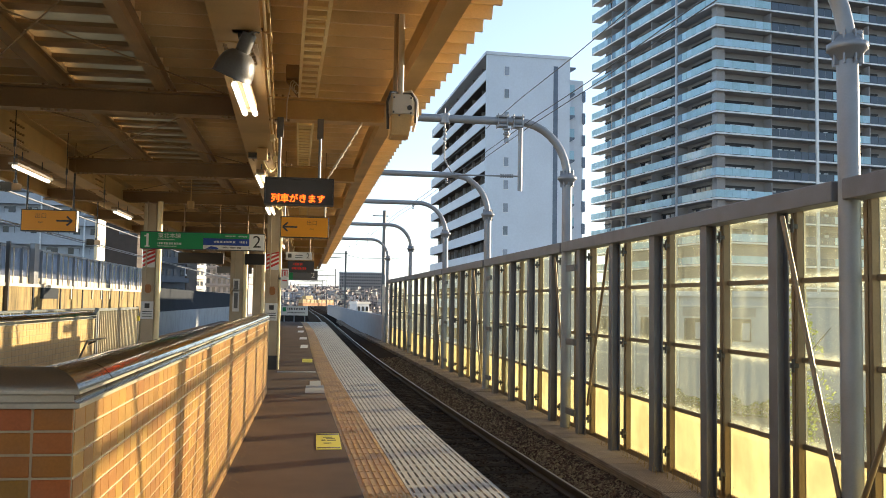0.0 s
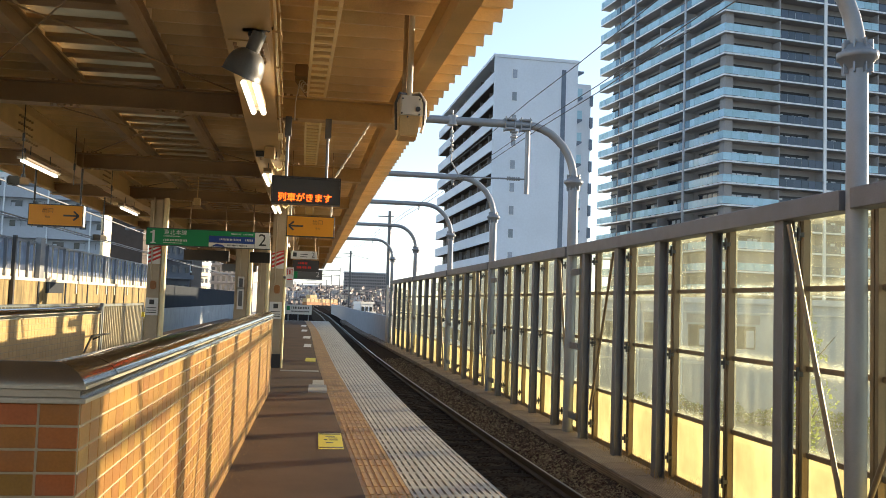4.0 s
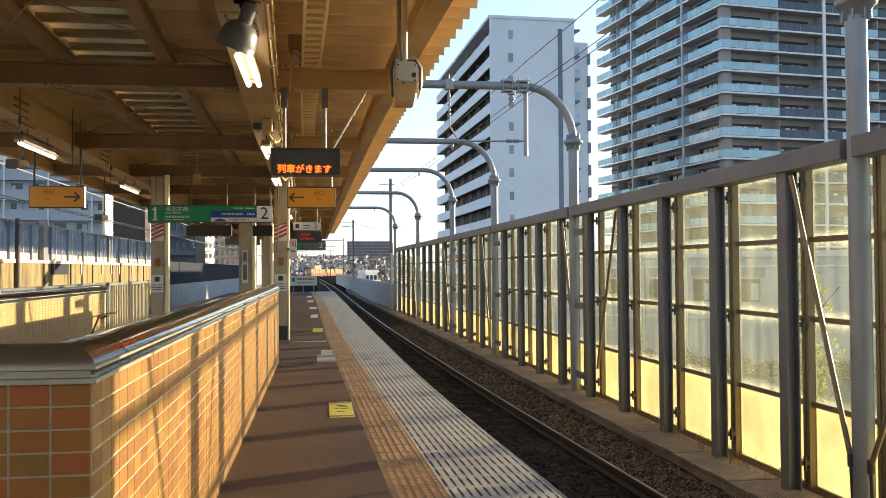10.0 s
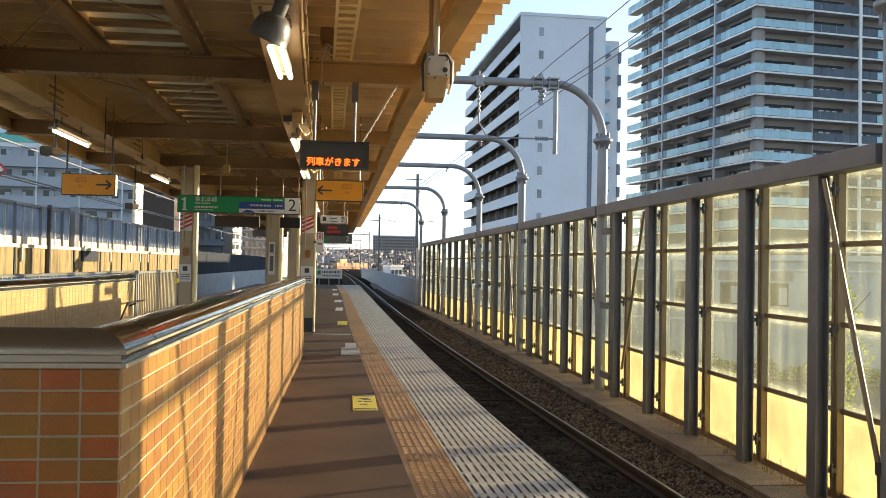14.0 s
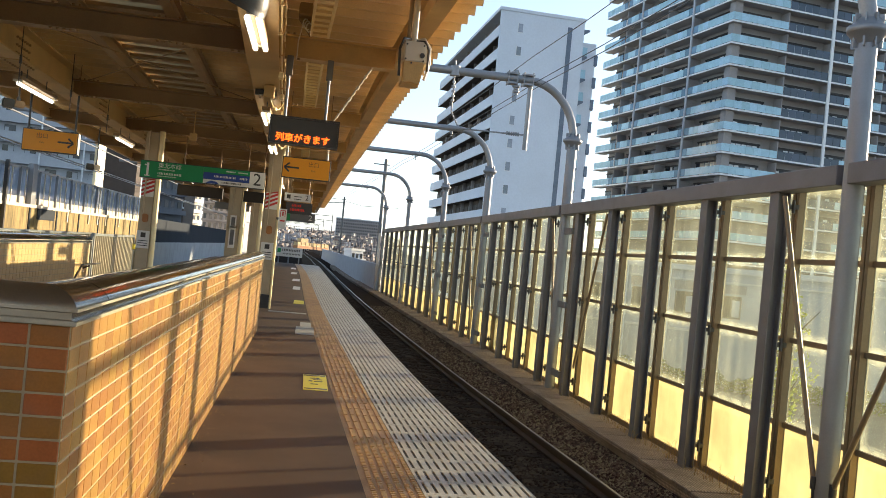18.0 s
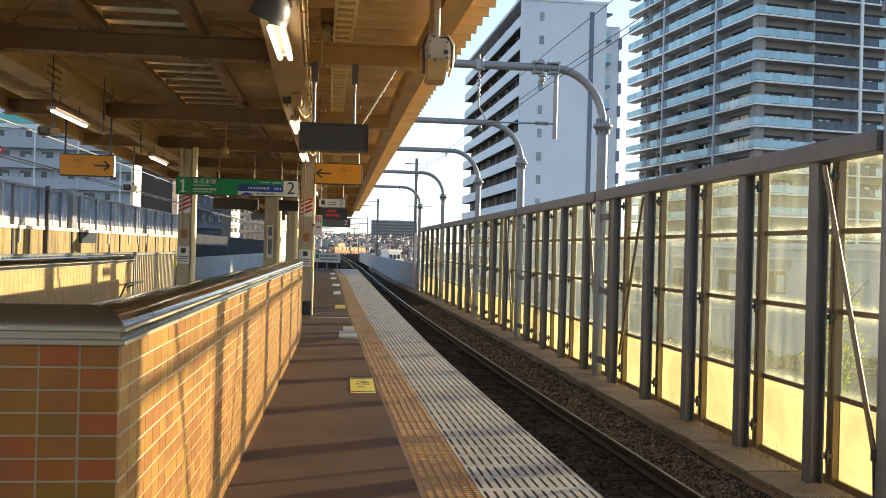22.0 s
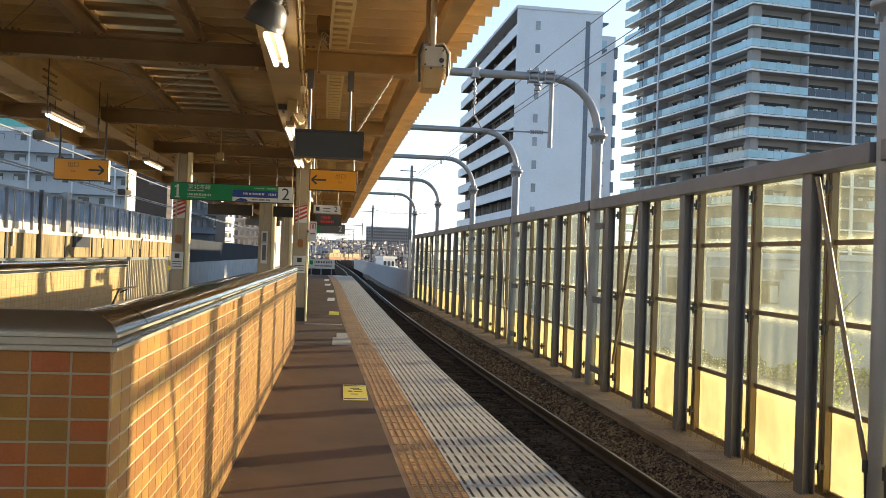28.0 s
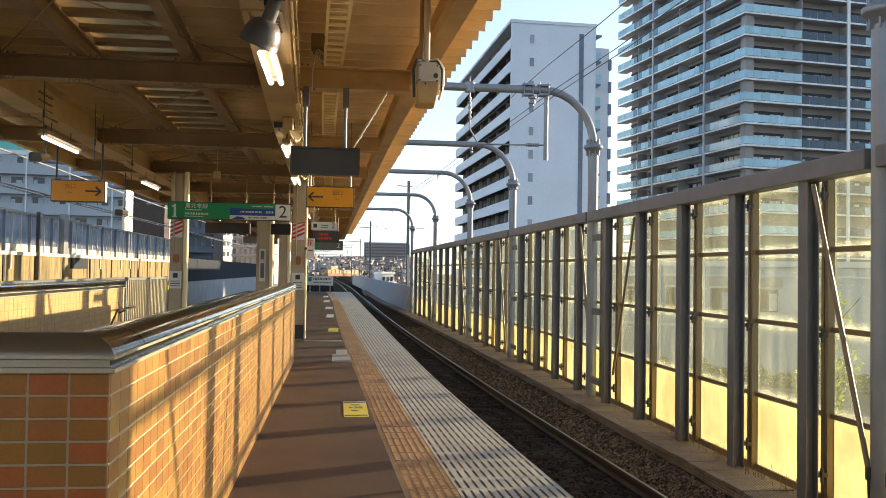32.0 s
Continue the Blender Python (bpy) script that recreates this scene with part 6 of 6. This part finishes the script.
# podium and street trees behind the noise fence
t = thing("podium", "low grey building behind the noise fence, dark framed windows", "building", (38, 62, -7), -40)
bm = B()
box(bm, -20, 20, 0, 10, 0, 9.5)
part("wall", bm, M["greyw"], t)
for z0, z1, p in ((9.3, 9.75, 0.3), (8.5, 8.62, 0.14), (4.3, 4.5, 0.1)):
    bm = B()
    box(bm, -20, 20, -p, 0.02, z0, z1)
    part("ledge", bm, M["concw"], t, "pale ledge")
for i in range(4):
    xx = -6.23 - 3.71 * i
    bm = B()
    box(bm, xx, xx + 1.5, -0.02, 0.04, 5.8, 7.45)
    win = part("window", bm, M["window"], t)
    bm = B()
    for a, b, c, d in ((-0.06, 0.02, 5.74, 7.5), (1.48, 1.56, 5.74, 7.5), (0.71, 0.79, 5.8, 7.45), (-0.06, 1.56, 5.72, 5.8), (-0.06, 1.56, 7.45, 7.53)):
        box(bm, xx + a, xx + b, -0.06, -0.02, c, d)
    part("frame", bm, M["dark"], win)
    bm = B()
    box(bm, xx + 0.85, xx + 1.45, -0.03, -0.022, 5.85, 7.2)
    part("blind", bm, M["greyw"], win)
    bm = B()
    tube(bm, [(xx - 0.55, -0.12, 0.3), (xx - 0.55, -0.12, 9.3)], 0.07, 8)
    part("downpipe", bm, M["slabw"], t)
    bm = B()
    box(bm, xx - 0.2, xx + 1.9, -0.05, 0.02, 7.7, 8.4)
    part("wall_panel", bm, M["taupe"], t)
# added block, hidden by the fence, keeps sun off the far-track walls
bm = B()
box(bm, 13.2, 19, 60, 80, -7, 4.6)
one("low_house", bm, M["greyw"], "low grey block added behind the noise fence to shade the far walls", "house")
# leafy hedge at its foot
verts, faces, rs = [], [], random.Random(5)
for i in range(9000):
    u = rs.uniform(-20, 8)
    c = Vector((u, rs.uniform(-1.6, -0.3), rs.random() ** 0.7 * (1.25 + 0.35 * math.sin(u * 1.7) + 0.2 * math.sin(u * 4.1))))
    a, e, r = rs.uniform(0, 6.28), rs.uniform(-0.9, 0.9), rs.uniform(0.06, 0.13)
    p, q = Vector((math.cos(a), math.sin(a), e)) * r, Vector((-math.sin(a), math.cos(a), -e)) * r * 0.6
    i0 = len(verts)
    verts += [tuple(c - p), tuple(c + q), tuple(c + p), tuple(c - q)]
    faces.append((i0, i0 + 1, i0 + 2, i0 + 3))
me = bpy.data.meshes.new("hedge")
me.from_pydata(verts, [], faces)
me.materials.append(M["leaf"])
hedge = new("hedge", me)
hedge.matrix_world = pose(38, 62, -7, 0, 0, -40)
tagged(hedge, "leafy green hedge along the low grey building", "hedge", kind="stuff")

# distant town
rs = random.Random(8)
for i in range(300):
    y = rs.uniform(400, 1050)
    x = rs.uniform(-0.075, 0.1) * y
    w, h, d = rs.uniform(5, 11), rs.uniform(7, 11) + (y - 400) * 0.021, rs.uniform(6, 12)
    t = thing("town_house", "small distant town house in haze", "house", (x, y, -7), rs.uniform(-15, 65), group="distant town")
    bm = B()
    box(bm, -w / 2, w / 2, 0, d, 0, h)
    part("wall", bm, M[rs.choice(("townw", "townw", "taupe", "cream", "concw"))], t)
    bm = B()
    v = [bm.verts.new(p) for p in ((-w / 2 - 0.3, -0.3, h), (w / 2 + 0.3, -0.3, h), (w / 2 + 0.3, d, h), (-w / 2 - 0.3, d, h), (-w / 2, d / 2, h + 2), (w / 2, d / 2, h + 2))]
    for f in ((0, 1, 5, 4), (2, 3, 4, 5), (0, 4, 3), (1, 2, 5)):
        bm.faces.new([v[q] for q in f])
    part("roof", bm, M[rs.choice(("roofs", "roofs", "conc", "taupe"))], t)
    bm = B()
    for k in range(int(h // 3)):
        for q in range(int(w // 2.5)):
            box(bm, -w / 2 + 0.6 + q * 2.5, -w / 2 + 1.9 + q * 2.5, -0.06, 0.02, 1 + k * 3, 2.3 + k * 3)
    tagged(part("glazing", bm, M["winfar"], t), kind="stuff")
flat_block(22.5, 420, 0, 20.5, 12, 22, 15, 24, "hazegrey", "far brown-grey apartment slab on the skyline", slim=True, levels=(0.3, 0.8, 0.3))
flat_block(-12, 620, 0, 34, 12, 18, 10, 26, "hazegrey", "far brown-grey apartment slab on the skyline", slim=True, levels=(0.3, 0.8, 0.3))
flat_block(8.4, 150, 35, 2.6, 2, 8.0, 4, 3, "whitew", "low sunlit white house by the line")
bridge = thing("overbridge", "sunlit ochre bridge parapet across the line", "bridge", (2.0, 300, 0), 42, kind="structure")
for x0, x1, z0, z1 in ((-6.0, -2.9, 1.75, 3.0), (-7.5, 6.5, 0.5, 1.7)):
    bm = B()
    box(bm, x0, x1, 0, 2, z0, z1)
    part("parapet", bm, M["steel"], bridge)
for i in range(9):
    bm = B()
    box(bm, -7.5 + i * 1.75, -7.3 + i * 1.75, -0.08, 0, 0.5, 1.72)
    part("pilaster", bm, M["steel"], bridge)
bm = B()
box(bm, -7.6, 6.6, -0.2, 2, -0.45, 0.5)
part("girder", bm, M["callbox"], bridge, "rust-brown bridge girder")
bm = B()
box(bm, -4.6, 2.1, 0.3, 1.7, -7, -0.45)
one("abutment", bm, M["brownb"], "dark abutment wall under the bridge parapet", "wall", kind="structure", at=(4.9, 292, 0))

# haze of small roofs, poles and walls between the far houses
verts, faces = [], []
rs = random.Random(21)
for i in range(6000):
    y = rs.uniform(330, 1000)
    x = rs.uniform(-0.075, 0.1) * y
    z = -1 + rs.random() ** 1.4 * (10 + (y - 330) * 0.017)
    w, h = rs.choice(((0.2, rs.uniform(1, 3.5)), (rs.uniform(1, 3), 0.25), (rs.uniform(0.5, 1.4), rs.uniform(0.4, 1.1)), (rs.uniform(0.8, 2.4), rs.uniform(0.6, 1.2))))
    i0 = len(verts)
    a, q = rs.uniform(0.2, 1.2), min(w, 1.2)
    u, v = (math.cos(a) * w / 2, math.sin(a) * w / 2), (-math.sin(a) * q, math.cos(a) * q)
    for k in (0, 1):
        verts += [(x + s * u[0] + k * v[0], y + s * u[1] + k * v[1], z - 3 + e) for s, e in ((-1, 0), (1, 0), (1, h), (-1, h))]
    for f in ((0, 1, 2, 3), (7, 6, 5, 4), (1, 5, 6, 2), (4, 0, 3, 7), (3, 2, 6, 7)):
        faces.append(tuple(i0 + q for q in f))
me = bpy.data.meshes.new("town_clutter")
me.from_pydata(verts, [], faces)
me.materials.append(M["clutter"])
tagged(new("town_clutter", me), "distant jumble of roofs, poles and walls of the town", "town", kind="stuff")

# dry weeds along the fence foot
rs = random.Random(3)
verts, faces = [], []
for i in range(650):
    y = rs.choice((rs.uniform(9.8, 13.4), rs.uniform(9.2, 15), rs.uniform(9, 20)))
    x, h, lean = FENCE(y) + rs.uniform(-0.1, 0.13), 0.03 + 0.42 * rs.random() ** 4, rs.uniform(-0.22, 0.22)
    i0 = len(verts)
    for k in range(6):
        q = k / 5
        wd = 0.007 * (1 - q * 0.4)
        zz = FOOT + h * (q - 0.35 * q ** 5)
        verts += [(x, y + lean * q * q - wd, zz), (x, y + lean * q * q + wd, zz)]
    for k in range(5):
        faces.append((i0 + 2 * k, i0 + 2 * k + 1, i0 + 2 * k + 3, i0 + 2 * k + 2))
me = bpy.data.meshes.new("weeds")
me.from_pydata(verts, [], faces)
me.materials.append(M["dry"])
tagged(new("weeds", me), "dry yellow grass stems along the fence foot", "weeds", kind="stuff")
tree = thing("young_tree", "slender young green tree beyond the fence", "tree", (16.6, 28.0, -7.0))
bm = B()
tube(bm, [(0, 0, 0), (0.05, 0, 3), (0, 0.1, 6.5)], [0.14, 0.1, 0.04], 8)
for k in range(7):
    a, z = k * 2.4, 2.6 + k * 0.6
    tube(bm, [(0, 0, z), (math.cos(a) * 1.0, math.sin(a) * 1.0, z + 1.1)], [0.045, 0.012], 5)
part("trunk", bm, M["rust"], tree)
verts, faces = [], []
for i in range(3000):
    a, r, z = rs.uniform(0, 6.3), 1.05 * rs.random() ** 0.6, rs.uniform(2.6, 8.2)
    r *= max(0.15, 1 - abs(z - 4.8) / 4.0) * (0.7 + 0.5 * math.sin(a * 3 + z * 1.7))
    c = Vector((r * math.cos(a), r * math.sin(a), z))
    u = Vector((rs.uniform(-1, 1), rs.uniform(-1, 1), rs.uniform(-1, 1))).normalized() * 0.075
    w = u.orthogonal().normalized() * 0.05
    i0 = len(verts)
    verts += [tuple(c - u), tuple(c + w), tuple(c + u), tuple(c - w)]
    faces.append((i0, i0 + 1, i0 + 2, i0 + 3))
me = bpy.data.meshes.new("crown")
me.from_pydata(verts, [], faces)
me.materials.append(M["leaf"])
piece("crown", me, tree, 0, 0, 0)
tree.scale = (1.0, 1.0, 1.17)

# platform cameras and junction boxes under the canopy
for x, y, z in ((-4.43, 13.5, 3.1), (-4.8, 20.0, 2.7)):
    t = thing("platform_camera", "small box camera with a black hood, hung under the canopy", "camera", (x, y, z), 28, group="platform cameras")
    bm = B()
    box(bm, -0.16, 0.0, -0.065, 0.065, -0.075, 0.06)
    bmesh.ops.bevel(bm, geom=bm.edges[:], offset=0.014, segments=2, affect="EDGES")
    hood = part("hood", bm, M["dark"], t, "black lens hood")
    bm = B()
    box(bm, -0.165, -0.16, -0.045, 0.045, -0.055, 0.03)
    part("front_glass", bm, M["lampgrey"], hood)
    bm = B()
    box(bm, 0.0, 0.14, -0.05, 0.05, -0.05, 0.05)
    bmesh.ops.bevel(bm, geom=bm.edges[:], offset=0.012, segments=2, affect="EDGES")
    part("body", bm, M["steel_d"] if y < 15 else M["cream"], t)
    bm = B()
    tube(bm, [(0.06, 0, 0.05), (0.06, 0, 0.1)], 0.03, 8)
    part("bracket", bm, M["dark"], t)
    bm = B()
    tube(bm, [(0.06, 0, 0.1), (0.06, 0, ROOF + 0.06 - z)], 0.014, 6)
    part("hanger", bm, M["dark"], t)
for x, y, z in ((-2.55, 18.5, 3.42), (-0.7, 11.6, 3.4), (-0.76, 16.2, 3.4)):
    bm = B()
    box(bm, -0.07, 0.07, -0.06, 0.06, -0.07, 0.09)
    bmesh.ops.bevel(bm, geom=bm.edges[:], offset=0.012, segments=1, affect="EDGES")
    t = thing("junction_box", "cream electrical junction box under the canopy", "junction box", (x, y, z), group="junction boxes")
    part("case", bm, M["steel"], t)
    bm = B()
    tube(bm, [(0, 0.02, 0.07), (0, 0.02, ROOF - z)], 0.012, 6)
    part("conduit", bm, M["steel"], t)

# diamond marker hooked on an overhead wire
t = thing("diamond_marker", "white diamond marker plate with a red border on a wire", "marker sign", (-7.68, 20.05, 3.43))
for nm, r, y0, m_, lb in (("plate", 0.19, 0.0, "red", "red border plate"), ("face", 0.125, -0.006, "signw", "white face")):
    bm = B()
    box(bm, -r * 0.7, r * 0.7, y0 - 0.006, y0 + 0.006, -r * 0.7, r * 0.7, Matrix.Rotation(radians(45), 4, "Y"))
    part(nm, bm, M[m_], t, lb)
bm = B()
box(bm, 0.05, 0.09, -0.02, 0.02, -0.1, -0.04)
part("wire_clip", bm, M["galv"], t)

# ---- pieces last: tiles, paving ----
TP, TH = 0.1205, 0.07


def tile_mesh(w, h, axis, m_="tile"):
    bm = B()
    if axis == "x":
        box(bm, -0.012, 0, -w / 2, w / 2, -h / 2, h / 2)
    else:
        box(bm, -w / 2, w / 2, 0, 0.012, -h / 2, h / 2)
    bmesh.ops.bevel(bm, geom=bm.edges[:], offset=0.0025, segments=1, affect="EDGES")
    return mesh_of("tile", bm, M[m_])


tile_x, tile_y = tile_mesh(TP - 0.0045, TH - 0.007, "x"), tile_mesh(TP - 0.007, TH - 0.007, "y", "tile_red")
nrow = int(WT / TH) + 1
for j in range(8):
    for i in range(34):
        piece("tile", tile_x, wall_long, WALL_X, WALL_Y0 + 0.003 + TP * (i + 0.5), WT - TH * (j + 0.5) - 0.005)
    for i in range(16):
        piece("tile", tile_y, wall_end, WALL_X - 0.002 - TP * (i + 0.5), WALL_Y0, WT - TH * (j + 0.5) - 0.005)
verts, faces = [], []


def quad_tile(o, u, v, n, t):
    i0 = len(verts)
    for q in ((0, 0), (1, 0), (1, 1), (0, 1)):
        verts.append(tuple(o + u * q[0] + v * q[1]))
    for q in ((0.02, 0.03), (0.98, 0.03), (0.98, 0.97), (0.02, 0.97)):
        verts.append(tuple(o + u * q[0] + v * q[1] + n * t))
    for f in ((4, 5, 6, 7), (0, 1, 5, 4), (1, 2, 6, 5), (2, 3, 7, 6), (3, 0, 4, 7)):
        faces.append(tuple(i0 + q for q in f))


for j in range(nrow):
    z = WT - TH * (j + 1)
    for i in range(int((WALL_Y1 - WALL_Y0) / TP)):
        if j < 8 and i < 34:
            continue
        quad_tile(Vector((WALL_X - 0.004, WALL_Y0 + 0.003 + TP * i + 0.0022, z)), Vector((0, TP - 0.0045, 0)), Vector((0, 0, TH - 0.007)), Vector((1, 0, 0)), 0.004)
me = bpy.data.meshes.new("tiles")
me.from_pydata(verts, [], faces)
me.materials.append(M["tile"])
tagged(piece("tiles", me, wall_long, 0, 0, 0), "orange-brown glazed wall tiles", kind="stuff")
verts, faces = [], []
for j in range(nrow):
    z = WT - TH * (j + 1)
    for i in range(25):
        if j < 8 and i < 16:
            continue
        quad_tile(Vector((WALL_X - 0.002 - TP * (i + 1) + 0.0035, WALL_Y0 + 0.004, z)), Vector((TP - 0.007, 0, 0)), Vector((0, 0, TH - 0.007)), Vector((0, -1, 0)), 0.004)
me = bpy.data.meshes.new("tiles")
me.from_pydata(verts, [], faces)
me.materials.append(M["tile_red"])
tagged(piece("tiles", me, wall_end, 0, 0, 0), "red-brown glazed wall tiles", kind="stuff")
verts, faces = [], []
for j in range(28):
    for i in range(int((FAR_END - 2.98) / TP)):
        quad_tile(Vector((STAIR_X - 0.004, 2.98 + TP * i, WT - TH * (j + 1))), Vector((0, TP - 0.004, 0)), Vector((0, 0, TH - 0.006)), Vector((1, 0, 0)), 0.004)
me = bpy.data.meshes.new("tiles")
me.from_pydata(verts, [], faces)
me.materials.append(M["tan"])
tagged(piece("tiles", me, wall_far, 0, 0, 0), "tan glazed wall tiles", kind="stuff")


# slotted edge slabs and ribbed warning tiles
def slab_unit():
    bm = B()
    L_, W_ = 0.297, 0.735
    box(bm, -W_ / 2, W_ / 2, -L_ / 2, L_ / 2, -0.02, -0.008)
    top = []
    for a, b in ((-L_ / 2, -L_ / 2 + 0.03), (L_ / 2 - 0.03, L_ / 2)):
        box(bm, -W_ / 2, W_ / 2, a, b, -0.008, 0.0)
    n = 12
    for i in range(n + 1):
        x = -W_ / 2 + W_ * i / n
        w = 0.02 if 0 < i < n else 0.02
        box(bm, max(-W_ / 2, x - w), min(W_ / 2, x + w), -L_ / 2 + 0.03, L_ / 2 - 0.03, -0.008, 0.0)
    me = mesh_of("slab", bm, [M["white"], M["slot"]])
    me.polygons[1].material_index = 1
    for p in me.polygons:
        if abs(p.center.z + 0.008) < 1e-4 and p.area > 0.1:
            p.material_index = 1
    return me


def rib_unit(dotted):
    bm = B()
    L_, W_ = 0.297, 0.376
    box(bm, -W_ / 2, W_ / 2, -L_ / 2, L_ / 2, -0.012, -0.003)
    for i in range(6):
        x = -0.12 + 0.058 * i
        if dotted:
            for k in range(7):
                y = -0.125 + k * 0.0417
                box(bm, x - 0.016, x + 0.016, y - 0.014, y + 0.014, -0.003, 0.003)
        else:
            box(bm, x - 0.016, x + 0.016, -L_ / 2 + 0.008, L_ / 2 - 0.008, -0.003, 0.003)
    return mesh_of("warning_tile", bm, M["tact"])


su, r1, r2 = slab_unit(), rib_unit(True), rib_unit(False)
joined = []
for i in range(226):
    y = -6.5 + i * 0.3
    ex, rz = EDGE(y), math.atan2(EDGE(y) - EDGE(y + 0.3), 0.3)
    near = i < 170
    tx = TACT(y)
    w = ex - tx - 0.384
    o = piece("edge_slab", su, platform, ex - w / 2, y, 0.0, rz)
    o.scale.x = w / 0.735
    if near:
        piece("warning_tile", r1 if y < 7 else r2, platform, tx + 0.19, y, 0.0, math.atan2(TACT(y) - TACT(y + 0.3), 0.3))
    else:
        joined.append((tx + 0.19, y))
bm = B()
for x, y in joined:
    box(bm, x - 0.188, x + 0.188, y - 0.148, y + 0.148, -0.012, 0.0)
tagged(part("warning_tiles", bm, M["tact"], platform), kind="stuff")
for i in range(120):
    y = 5 + i * 0.5
    piece("slab", slab_me, walkway, FENCE(y) - 0.37 - 0.001 * y, y, -0.885 + random.uniform(-0.008, 0.008), random.uniform(-0.016, 0.016))


# grit and dead leaves gathered along the wall's foot
rs = random.Random(31)
verts, faces = [], []
for i in range(420):
    y = rs.uniform(WALL_Y0, WALL_Y1)
    x, s, a = WALL_X + 0.01 + 0.2 * rs.random() ** 3, rs.uniform(0.002, 0.007), rs.uniform(0, 3)
    i0 = len(verts)
    for k in range(4):
        verts.append((x + s * math.cos(a + k * 1.57) * (1.5 if k % 2 else 0.8), y + s * math.sin(a + k * 1.57) * (1.5 if k % 2 else 0.8), 0.003 + rs.random() * 0.008))
    faces += [(i0, i0 + 1, i0 + 2), (i0, i0 + 2, i0 + 3)]
me = bpy.data.meshes.new("litter")
me.from_pydata(verts, [], faces)
me.materials.append(M["dry"])
tagged(new("litter", me), "grit and dry leaf crumbs along the wall foot", "litter", kind="stuff")


# ---- the blinking message ----
def motions():
    rows = [(0.0, MSG_ON)]
    k = 0
    while True:
        off, on = 0.285 + 1.0128 * k, 0.285 + 1.0128 * k + 0.507
        if off > 31.95:
            break
        rows += [(off - 1 / 30, MSG_ON), (off, MSG_OFF)]
        if on < 31.95:
            rows += [(on - 1 / 30, MSG_OFF), (on, MSG_ON)]
        k += 1
    rows.append((32.0, rows[-1][1]))
    walk(message, rows)


motions()
